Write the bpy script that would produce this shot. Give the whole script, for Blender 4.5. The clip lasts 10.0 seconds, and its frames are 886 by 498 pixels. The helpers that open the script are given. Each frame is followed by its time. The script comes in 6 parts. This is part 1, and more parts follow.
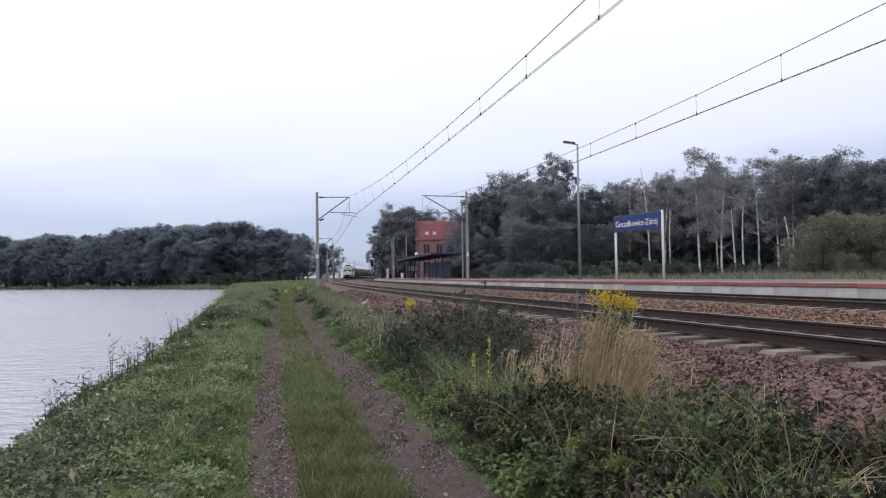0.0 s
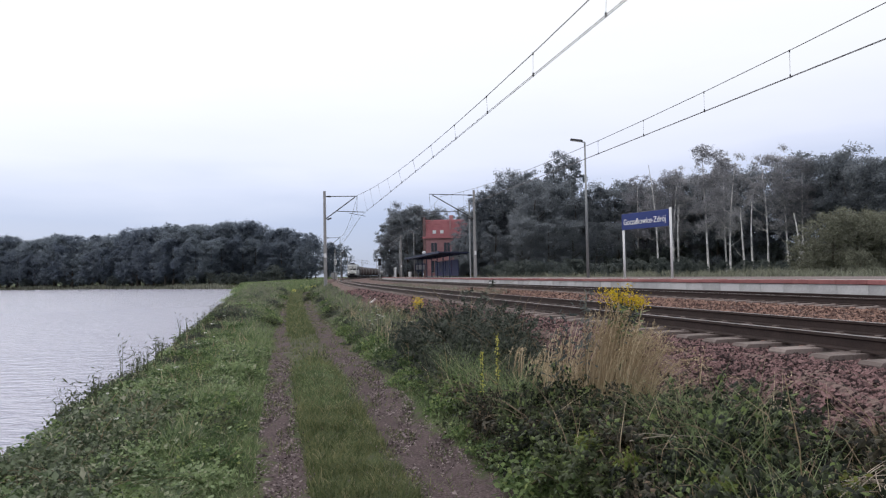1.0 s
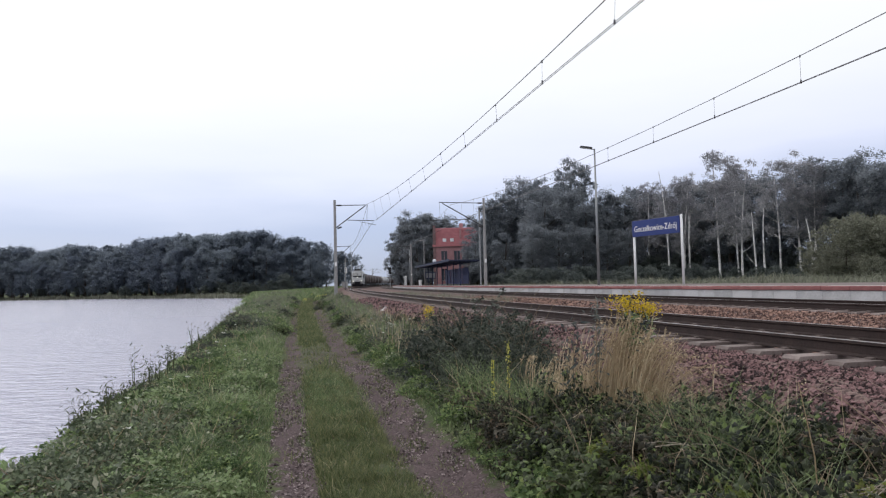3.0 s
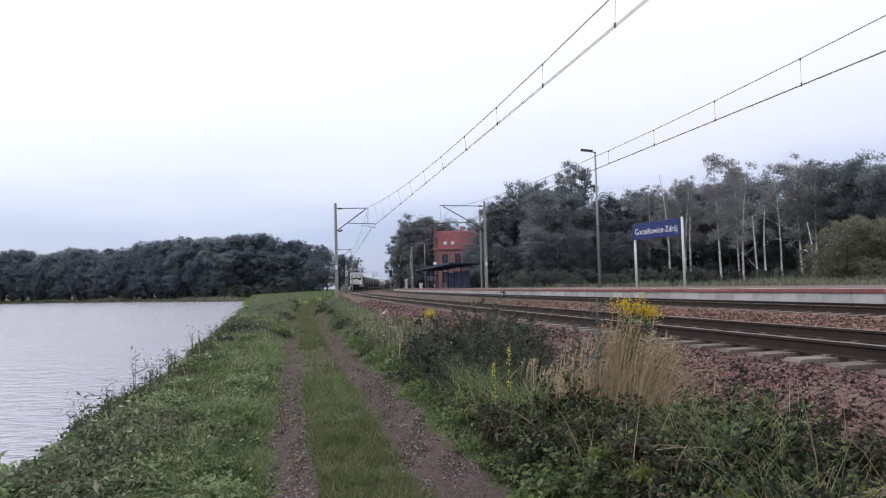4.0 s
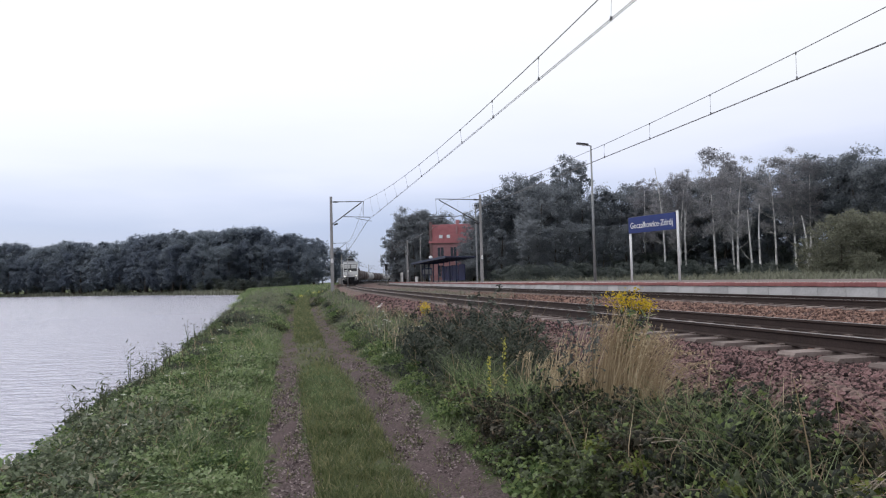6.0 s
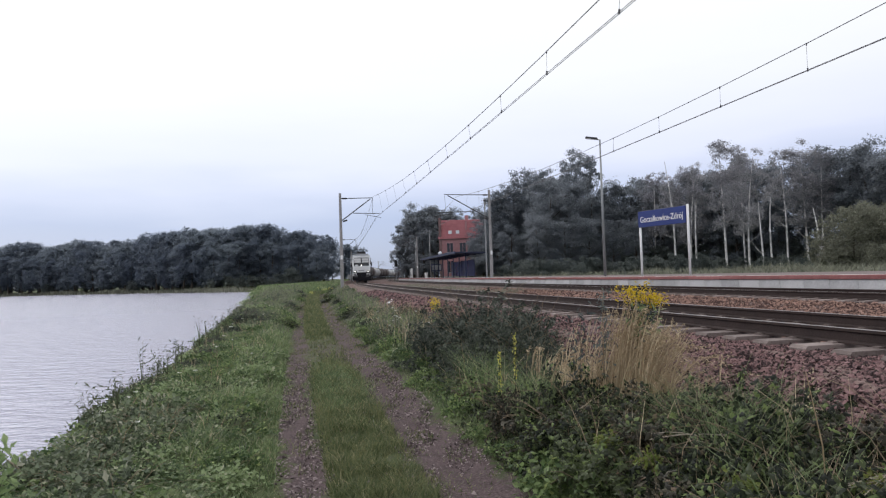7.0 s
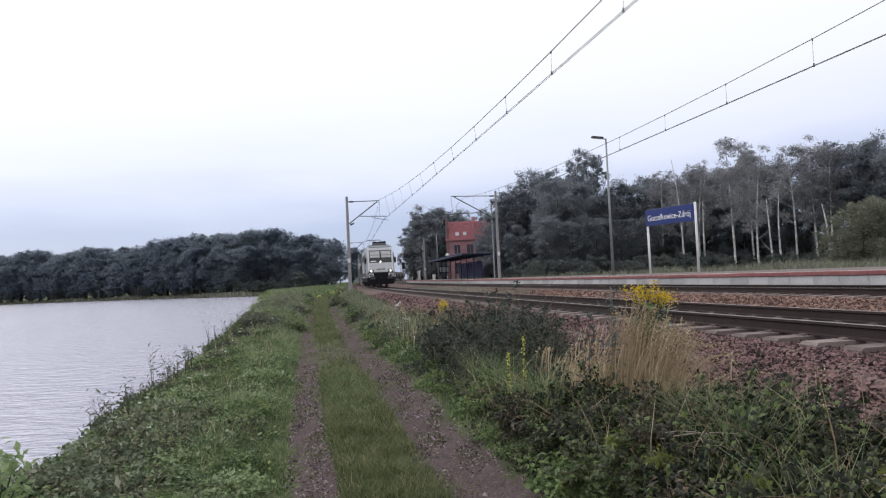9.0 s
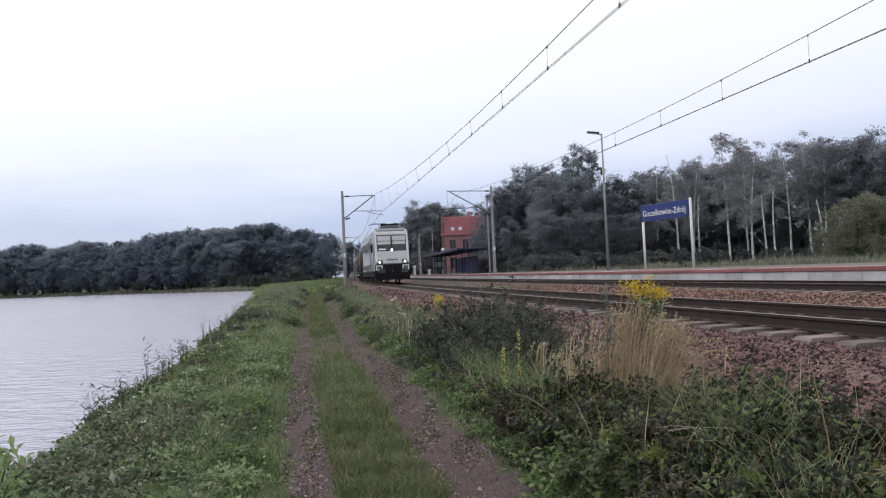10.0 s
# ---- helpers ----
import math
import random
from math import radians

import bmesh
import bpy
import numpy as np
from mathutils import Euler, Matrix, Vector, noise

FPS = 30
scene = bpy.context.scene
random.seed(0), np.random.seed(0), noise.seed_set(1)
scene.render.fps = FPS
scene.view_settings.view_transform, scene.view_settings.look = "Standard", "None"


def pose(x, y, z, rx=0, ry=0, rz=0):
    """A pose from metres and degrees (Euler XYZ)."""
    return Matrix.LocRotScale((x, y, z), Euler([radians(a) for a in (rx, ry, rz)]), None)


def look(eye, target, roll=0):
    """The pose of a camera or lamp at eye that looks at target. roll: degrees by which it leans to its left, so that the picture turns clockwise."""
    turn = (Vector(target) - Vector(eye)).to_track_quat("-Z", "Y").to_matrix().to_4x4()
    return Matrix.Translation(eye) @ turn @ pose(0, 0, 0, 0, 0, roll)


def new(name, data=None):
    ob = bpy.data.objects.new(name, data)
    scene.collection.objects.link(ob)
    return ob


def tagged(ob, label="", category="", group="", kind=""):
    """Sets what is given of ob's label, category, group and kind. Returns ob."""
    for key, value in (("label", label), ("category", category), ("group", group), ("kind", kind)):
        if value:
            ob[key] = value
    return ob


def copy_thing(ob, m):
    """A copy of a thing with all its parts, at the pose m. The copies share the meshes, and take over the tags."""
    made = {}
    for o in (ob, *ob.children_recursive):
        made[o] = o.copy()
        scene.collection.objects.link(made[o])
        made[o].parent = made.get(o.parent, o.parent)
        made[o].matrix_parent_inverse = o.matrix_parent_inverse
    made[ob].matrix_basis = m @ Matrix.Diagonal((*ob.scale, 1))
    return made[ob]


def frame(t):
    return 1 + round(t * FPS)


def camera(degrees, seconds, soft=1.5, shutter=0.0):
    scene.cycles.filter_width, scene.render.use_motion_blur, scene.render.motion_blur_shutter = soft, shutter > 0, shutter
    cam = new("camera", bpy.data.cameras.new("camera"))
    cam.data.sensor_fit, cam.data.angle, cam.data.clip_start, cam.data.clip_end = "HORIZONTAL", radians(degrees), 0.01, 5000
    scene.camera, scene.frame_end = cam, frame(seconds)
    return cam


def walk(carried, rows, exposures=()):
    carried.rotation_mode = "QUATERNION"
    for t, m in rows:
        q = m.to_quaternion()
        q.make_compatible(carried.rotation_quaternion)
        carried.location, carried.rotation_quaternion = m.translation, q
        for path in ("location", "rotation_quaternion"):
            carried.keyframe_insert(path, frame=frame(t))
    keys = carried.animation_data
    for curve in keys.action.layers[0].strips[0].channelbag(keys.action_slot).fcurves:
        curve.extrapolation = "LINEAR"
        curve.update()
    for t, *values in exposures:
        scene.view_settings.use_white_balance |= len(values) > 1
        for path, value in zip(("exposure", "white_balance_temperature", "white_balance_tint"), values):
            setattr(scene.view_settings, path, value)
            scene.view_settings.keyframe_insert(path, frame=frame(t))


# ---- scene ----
EYE = (0.0, 0.0, 1.7)
cam = camera(63.5, 10.0, soft=1.2)
# seconds, yaw, pitch, roll of the hand-held camera, which stays on its spot
TURNS = [
    (0, 0.000, 2.141, 0.855), (0.5, 0.362, 2.116, 1.019), (1, 0.612, 2.037, 1.097),
    (1.5, 0.581, 2.081, 1.025), (2, 0.727, 2.271, 1.050), (2.5, 1.295, 2.489, 1.283),
    (4, 1.501, 2.950, 1.432), (4.5, 1.388, 2.895, 1.565), (5, 0.976, 2.908, 1.430),
    (5.5, 1.072, 2.657, 1.409), (7, 1.916, 2.096, 1.861), (7.5, 3.074, 1.788, 2.140),
    (8, 2.357, 1.493, 2.118), (8.5, 2.098, 2.373, 2.724), (9, 2.536, 2.263, 2.692),
    (9.5, 2.303, 2.042, 2.229), (10, 2.167, 1.837, 2.569)]
walk(cam, [(t, pose(*EYE, 90 + pitch, roll, yaw)) for t, yaw, pitch, roll in TURNS])

# ---- light: an overcast evening sky, brighter overhead, and a very soft sun behind the clouds ----
SUN_ELEVATION, SUN_ROTATION = radians(38), radians(-50)
world = bpy.data.worlds.new("world")
scene.world = world
world.use_nodes = True
wn, wl = world.node_tree.nodes, world.node_tree.links
wn.clear()
w_out = wn.new("ShaderNodeOutputWorld")
w_bg = wn.new("ShaderNodeBackground")
w_sky = wn.new("ShaderNodeTexSky")
w_sky.sky_type = "NISHITA"
w_sky.sun_disc = False
w_sky.sun_elevation, w_sky.sun_rotation = SUN_ELEVATION, SUN_ROTATION
w_co = wn.new("ShaderNodeTexCoord")
w_sep = wn.new("ShaderNodeSeparateXYZ")
w_ramp = wn.new("ShaderNodeValToRGB")
w_noise = wn.new("ShaderNodeTexNoise")
w_map = wn.new("ShaderNodeMapping")
w_map.inputs["Scale"].default_value = (1.0, 1.0, 5.0)
w_noise.inputs["Scale"].default_value = 2.2
w_noise.inputs["Detail"].default_value = 5.0
w_noise.inputs["Roughness"].default_value = 0.5
w_add = wn.new("ShaderNodeMath")
w_add.operation = "MULTIPLY_ADD"
w_add.inputs[1].default_value = 0.10
w_side = wn.new("ShaderNodeMath")
w_side.operation = "MULTIPLY_ADD"
w_side.inputs[1].default_value = -0.02
SKY_STOPS = [(0.0, (0.36, 0.44, 0.60)), (0.13, (0.45, 0.53, 0.77)), (0.21, (0.82, 0.85, 1.02)),
             (0.31, (1.00, 1.01, 1.05)), (0.42, (1.08, 1.08, 1.09)), (1.0, (1.10, 1.10, 1.12))]
ramp = w_ramp.color_ramp
while len(ramp.elements) < len(SKY_STOPS):
    ramp.elements.new(0.5)
for e, (p, c) in zip(ramp.elements, SKY_STOPS):
    e.position, e.color = p, (*c, 1)
w_mix = wn.new("ShaderNodeMix")
w_mix.data_type = "RGBA"
w_mix.blend_type = "ADD"
w_mix.inputs[0].default_value = 0.02
wl.new(w_co.outputs["Generated"], w_sep.inputs[0])
wl.new(w_co.outputs["Generated"], w_map.inputs[0])
wl.new(w_map.outputs[0], w_noise.inputs["Vector"])
wl.new(w_noise.outputs["Fac"], w_add.inputs[0])
wl.new(w_sep.outputs["X"], w_side.inputs[0])
wl.new(w_sep.outputs["Z"], w_side.inputs[2])
wl.new(w_side.outputs[0], w_add.inputs[2])
wl.new(w_add.outputs[0], w_ramp.inputs[0])
wl.new(w_ramp.outputs[0], w_mix.inputs[6])
wl.new(w_sky.outputs[0], w_mix.inputs[7])
wl.new(w_mix.outputs[2], w_bg.inputs["Color"])
w_bg.inputs["Strength"].default_value = 0.92
wl.new(w_bg.outputs[0], w_out.inputs["Surface"])

sun = new("sun", bpy.data.lights.new("sun", "SUN"))
sun.data.energy, sun.data.angle, sun.data.color = 1.0, radians(40), (1.0, 0.98, 0.97)
sun.matrix_basis = look((-60, 50, 62), (0, 0, 0))


# ---- materials ----
def material(name, c1, c2, scale=3.0, rough=0.8, bump=0.0, bump_scale=40.0, metal=0.0, detail=6.0, island=0.0, objrand=0.0, spec=0.3, contrast=1.0):
    """Two colours mixed by noise at two sizes, fine relief, and variation by piece."""
    m = bpy.data.materials.new(name)
    m.use_nodes = True
    nt, ln = m.node_tree.nodes, m.node_tree.links
    b = nt["Principled BSDF"]
    b.inputs["Roughness"].default_value, b.inputs["Metallic"].default_value = rough, metal
    b.inputs["Specular IOR Level"].default_value = spec
    co = nt.new("ShaderNodeTexCoord")
    n1, n2 = nt.new("ShaderNodeTexNoise"), nt.new("ShaderNodeTexNoise")
    n1.inputs["Scale"].default_value, n1.inputs["Detail"].default_value = scale, detail
    n2.inputs["Scale"].default_value, n2.inputs["Detail"].default_value = scale * 9, 3.0
    avg = nt.new("ShaderNodeMath")
    avg.operation = "MULTIPLY_ADD"
    avg.inputs[1].default_value = 0.45
    sc = nt.new("ShaderNodeMath")
    sc.operation = "MULTIPLY"
    sc.inputs[1].default_value = 0.55
    for n in (n1, n2):
        ln.new(co.outputs["Object"], n.inputs["Vector"])
    ln.new(n1.outputs["Fac"], sc.inputs[0])
    ln.new(n2.outputs["Fac"], avg.inputs[0])
    ln.new(sc.outputs[0], avg.inputs[2])
    mr = nt.new("ShaderNodeMapRange")
    mr.inputs["From Min"].default_value, mr.inputs["From Max"].default_value = 0.5 - 0.17 / contrast, 0.5 + 0.17 / contrast
    fac = avg.outputs[0]
    for amount, node, out in ((island, "ShaderNodeNewGeometry", "Random Per Island"), (objrand, "ShaderNodeObjectInfo", "Random")):
        if amount:
            g = nt.new(node)
            a = nt.new("ShaderNodeMath")
            a.operation = "MULTIPLY_ADD"
            a.inputs[1].default_value = amount
            sub = nt.new("ShaderNodeMath")
            sub.operation = "SUBTRACT"
            sub.inputs[1].default_value = amount / 2
            ln.new(g.outputs[out], a.inputs[0])
            ln.new(fac, a.inputs[2])
            ln.new(a.outputs[0], sub.inputs[0])
            fac = sub.outputs[0]
    ln.new(fac, mr.inputs["Value"])
    mix = nt.new("ShaderNodeMix")
    mix.data_type = "RGBA"
    mix.inputs[6].default_value, mix.inputs[7].default_value = (*c1, 1), (*c2, 1)
    ln.new(mr.outputs[0], mix.inputs[0])
    ln.new(mix.outputs[2], b.inputs["Base Color"])
    if bump:
        bn, bt = nt.new("ShaderNodeBump"), nt.new("ShaderNodeTexNoise")
        bt.inputs["Scale"].default_value, bt.inputs["Detail"].default_value = bump_scale, 4.0
        bn.inputs["Strength"].default_value, bn.inputs["Distance"].default_value = bump, 0.02
        ln.new(co.outputs["Object"], bt.inputs["Vector"])
        ln.new(bt.outputs["Fac"], bn.inputs["Height"])
        ln.new(bn.outputs[0], b.inputs["Normal"])
    return m


def leaf_material(name, c1, c2, rough=0.45, glow=0.45, accent=None, share=0.12, spec=0.25, wide=0.35):
    """Leaves: colour varies leaf by leaf, a share of them in an accent colour; some light passes through."""
    m = material(name, c1, c2, scale=0.6, rough=rough, island=0.5, objrand=wide, spec=spec)
    nt, ln = m.node_tree.nodes, m.node_tree.links
    b = nt["Principled BSDF"]
    tr = nt.new("ShaderNodeBsdfTranslucent")
    mx = nt.new("ShaderNodeMixShader")
    mx.inputs[0].default_value = glow
    src = b.inputs["Base Color"].links[0].from_socket
    if accent:
        g, wn_, cmp_, ac = nt.new("ShaderNodeNewGeometry"), nt.new("ShaderNodeTexWhiteNoise"), nt.new("ShaderNodeMath"), nt.new("ShaderNodeMix")
        wn_.noise_dimensions = "1D"
        cmp_.operation = "LESS_THAN"
        cmp_.inputs[1].default_value = share
        ac.data_type = "RGBA"
        ac.inputs[7].default_value = (*accent, 1)
        ln.new(g.outputs["Random Per Island"], wn_.inputs["W"])
        ln.new(wn_.outputs["Value"], cmp_.inputs[0])
        ln.new(cmp_.outputs[0], ac.inputs[0])
        ln.new(src, ac.inputs[6])
        src = ac.outputs[2]
        ln.new(src, b.inputs["Base Color"])
    ln.new(src, tr.inputs["Color"])
    ln.new(b.outputs[0], mx.inputs[1])
    ln.new(tr.outputs[0], mx.inputs[2])
    ln.new(mx.outputs[0], nt["Material Output"].inputs["Surface"])
    return m


def glow_material(name, c, strength):
    m = bpy.data.materials.new(name)
    m.use_nodes = True
    b = m.node_tree.nodes["Principled BSDF"]
    b.inputs["Base Color"].default_value = (*c, 1)
    b.inputs["Emission Color"].default_value = (*c, 1)
    b.inputs["Emission Strength"].default_value = strength
    return m


M = {
    "rail_side": material("rail_rust", (0.028, 0.019, 0.018), (0.055, 0.037, 0.034), 4, 0.75, 0.3, 60, metal=0.2),
    "rail_top": material("rail_head_worn_steel", (0.20, 0.17, 0.16), (0.32, 0.28, 0.27), 6, 0.35, metal=0.8),
    "sleeper": material("weathered_concrete_sleeper", (0.14, 0.112, 0.105), (0.27, 0.222, 0.208), 5, 0.9, 0.4, 50, objrand=0.3),
    "stone": material("ballast_stone", (0.028, 0.017, 0.018), (0.240, 0.144, 0.144), 5, 0.9, 0.3, 60, island=0.8),
    "stone_b": material("brown_ballast_stone", (0.065, 0.036, 0.032), (0.32, 0.20, 0.16), 5, 0.9, 0.3, 60, island=0.8),
    "concrete": material("pale_concrete", (0.36, 0.36, 0.37), (0.52, 0.52, 0.53), 1.5, 0.85, 0.25, 30, objrand=0.35),
    "concrete_mast": material("mast_concrete", (0.24, 0.235, 0.24), (0.36, 0.35, 0.35), 1.2, 0.9, 0.3, 25),
    "red_coping": material("red_brick_coping", (0.22, 0.085, 0.085), (0.31, 0.130, 0.128), 4, 0.85, 0.3, 50, objrand=0.3),
    "white_line": material("white_line_paint", (0.58, 0.57, 0.56), (0.72, 0.71, 0.70), 5, 0.7),
    "paving": material("grey_paving", (0.14, 0.112, 0.108), (0.21, 0.172, 0.165), 3, 0.95, 0.2, 30),
    "galv": material("galvanised_steel", (0.24, 0.25, 0.26), (0.34, 0.35, 0.36), 3, 0.5, metal=0.4),
    "dark_steel": material("dark_steel", (0.055, 0.055, 0.06), (0.10, 0.10, 0.105), 5, 0.6, metal=0.4),
    "wire": material("copper_wire", (0.15, 0.15, 0.16), (0.24, 0.24, 0.25), 3, 0.6, metal=0.4),
    "white_paint": material("white_paint", (0.70, 0.70, 0.71), (0.82, 0.82, 0.83), 3, 0.5),
    "sign_blue": material("blue_enamel", (0.018, 0.035, 0.16), (0.026, 0.048, 0.20), 2, 0.45),
    "lettering": material("white_lettering", (0.78, 0.78, 0.80), (0.86, 0.86, 0.87), 3, 0.5),
    "old_brick": material("weathered_brown_brick", (0.14, 0.085, 0.085), (0.24, 0.155, 0.155), 1.5, 0.9, 0.4, 12),
    "brick": material("red_brick_wall", (0.30, 0.155, 0.165), (0.42, 0.240, 0.250), 1.2, 0.9, 0.4, 12, objrand=0.2),
    "rooftile": material("red_roof_tiles", (0.34, 0.125, 0.138), (0.46, 0.185, 0.20), 1.5, 0.75, 0.4, 15),
    "canopy": material("navy_canopy_steel", (0.018, 0.025, 0.060), (0.032, 0.043, 0.090), 2, 0.5),
    "blue_panel": material("blue_panel", (0.018, 0.026, 0.10), (0.030, 0.045, 0.15), 2, 0.4),
    "glass": material("dark_window_glass", (0.012, 0.014, 0.018), (0.02, 0.022, 0.028), 1, 0.08, spec=0.6),
    "loco": material("light_grey_loco_paint", (0.42, 0.44, 0.47), (0.54, 0.56, 0.59), 1.0, 0.4, spec=0.5),
    "loco_white": material("white_loco_paint", (0.58, 0.59, 0.60), (0.70, 0.71, 0.72), 1.0, 0.4, spec=0.5),
    "loco_dark": material("dark_underframe", (0.010, 0.010, 0.013), (0.022, 0.022, 0.026), 3, 0.8, spec=0.1),
    "roof_grey": material("dark_grey_roof", (0.07, 0.07, 0.075), (0.13, 0.13, 0.135), 2, 0.7),
    "tank": material("sooty_brown_tank", (0.035, 0.027, 0.027), (0.070, 0.052, 0.050), 0.8, 0.8, objrand=0.4),
    "tank_pale": material("pale_grey_tank", (0.30, 0.30, 0.31), (0.42, 0.42, 0.43), 0.8, 0.5),
    "bark": material("dark_bark", (0.045, 0.038, 0.032), (0.10, 0.085, 0.07), 4, 0.95, 0.6, 20),
    "birch": material("birch_bark", (0.28, 0.27, 0.27), (0.80, 0.78, 0.78), 2.2, 0.8, 0.3, 20, contrast=1.6),
    # oak and birch leaves are greyed, lightened and blued to imitate haze
    "hazed_oak_leaf": leaf_material("hazed_oak_leaves", (0.138, 0.158, 0.182), (0.292, 0.314, 0.340), spec=0.08, glow=0.55),
    "hazed_birch_leaf": leaf_material("hazed_birch_leaves", (0.228, 0.228, 0.256), (0.412, 0.408, 0.424), spec=0.1),
    # distance haze is put into this leaf colour as a blue-grey tint
    "hazed_far_leaf": leaf_material("hazed_far_wood_leaves", (0.148, 0.176, 0.220), (0.240, 0.276, 0.312), wide=0.8, glow=0.62, spec=0.05),
    "olive_leaf": leaf_material("dusty_olive_leaves", (0.145, 0.150, 0.118), (0.265, 0.270, 0.205)),
    "grey_leaf": leaf_material("dark_bush_leaves", (0.076, 0.092, 0.092), (0.180, 0.200, 0.186), spec=0.06, glow=0.6),
    "bramble_leaf": leaf_material("bramble_leaves", (0.018, 0.024, 0.016), (0.118, 0.142, 0.076), accent=(0.20, 0.26, 0.10), share=0.16, spec=0.28),
    "nettle_leaf": leaf_material("nettle_leaves", (0.058, 0.100, 0.040), (0.225, 0.300, 0.125), accent=(0.34, 0.40, 0.16), share=0.08),
    "bank_leaf": leaf_material("bank_weed_leaves", (0.080, 0.122, 0.058), (0.310, 0.390, 0.200), accent=(0.42, 0.44, 0.30), share=0.06),
    "rust_leaf": leaf_material("browning_bramble_leaves", (0.030, 0.029, 0.022), (0.130, 0.116, 0.082), accent=(0.22, 0.16, 0.11), share=0.05, spec=0.28),
    "dusty_leaf": leaf_material("dusty_bank_leaves", (0.058, 0.078, 0.046), (0.205, 0.245, 0.155), accent=(0.36, 0.36, 0.27), share=0.10, spec=0.35),
    "pebble": material("path_pebble", (0.060, 0.044, 0.047), (0.32, 0.262, 0.262), 5, 0.9, island=0.8),
    "bush_leaf": leaf_material("dark_olive_bush_leaves", (0.032, 0.041, 0.033), (0.120, 0.136, 0.108)),
    "pale_gold": leaf_material("pale_yellow_bloom", (0.55, 0.52, 0.10), (0.78, 0.74, 0.20)),
    "blind": material("grey_sun_blind", (0.46, 0.465, 0.47), (0.58, 0.585, 0.59), 2, 0.6),
    "yellow_leaf": leaf_material("yellow_green_leaves", (0.15, 0.19, 0.05), (0.26, 0.28, 0.08)),
    "pale_leaf": leaf_material("pale_sapling_leaves", (0.17, 0.24, 0.11), (0.35, 0.44, 0.22)),
    "dead_stem": material("bleached_dead_stem", (0.30, 0.25, 0.20), (0.52, 0.45, 0.38), 8, 0.9),
    "stem": material("dry_stem", (0.16, 0.12, 0.08), (0.28, 0.22, 0.15), 8, 0.9),
    "grass": leaf_material("meadow_grass", (0.100, 0.150, 0.066), (0.275, 0.340, 0.175), accent=(0.42, 0.40, 0.26), share=0.05),
    "short_grass": leaf_material("path_grass", (0.085, 0.112, 0.050), (0.215, 0.228, 0.112), accent=(0.34, 0.31, 0.18), share=0.05),
    "dry_grass": leaf_material("straw_grass", (0.36, 0.275, 0.175), (0.72, 0.60, 0.42)),
    "reed": leaf_material("dark_waterside_stalks", (0.045, 0.060, 0.035), (0.09, 0.105, 0.06)),
    "gold": leaf_material("goldenrod_bloom", (0.50, 0.36, 0.02), (0.70, 0.52, 0.04)),
    "petal": material("white_petals", (0.65, 0.66, 0.62), (0.80, 0.80, 0.76), 9, 0.7),
    "lamp_on": glow_material("lit_headlamp", (1.0, 0.97, 0.88), 2.2),
    "lamp_off": material("pale_lamp_glass", (0.70, 0.72, 0.76), (0.82, 0.84, 0.88), 3, 0.3),
    "black": material("signal_black", (0.012, 0.012, 0.013), (0.025, 0.025, 0.027), 3, 0.6),
    "litter": material("white_litter", (0.62, 0.62, 0.62), (0.78, 0.78, 0.78), 8, 0.6),
}


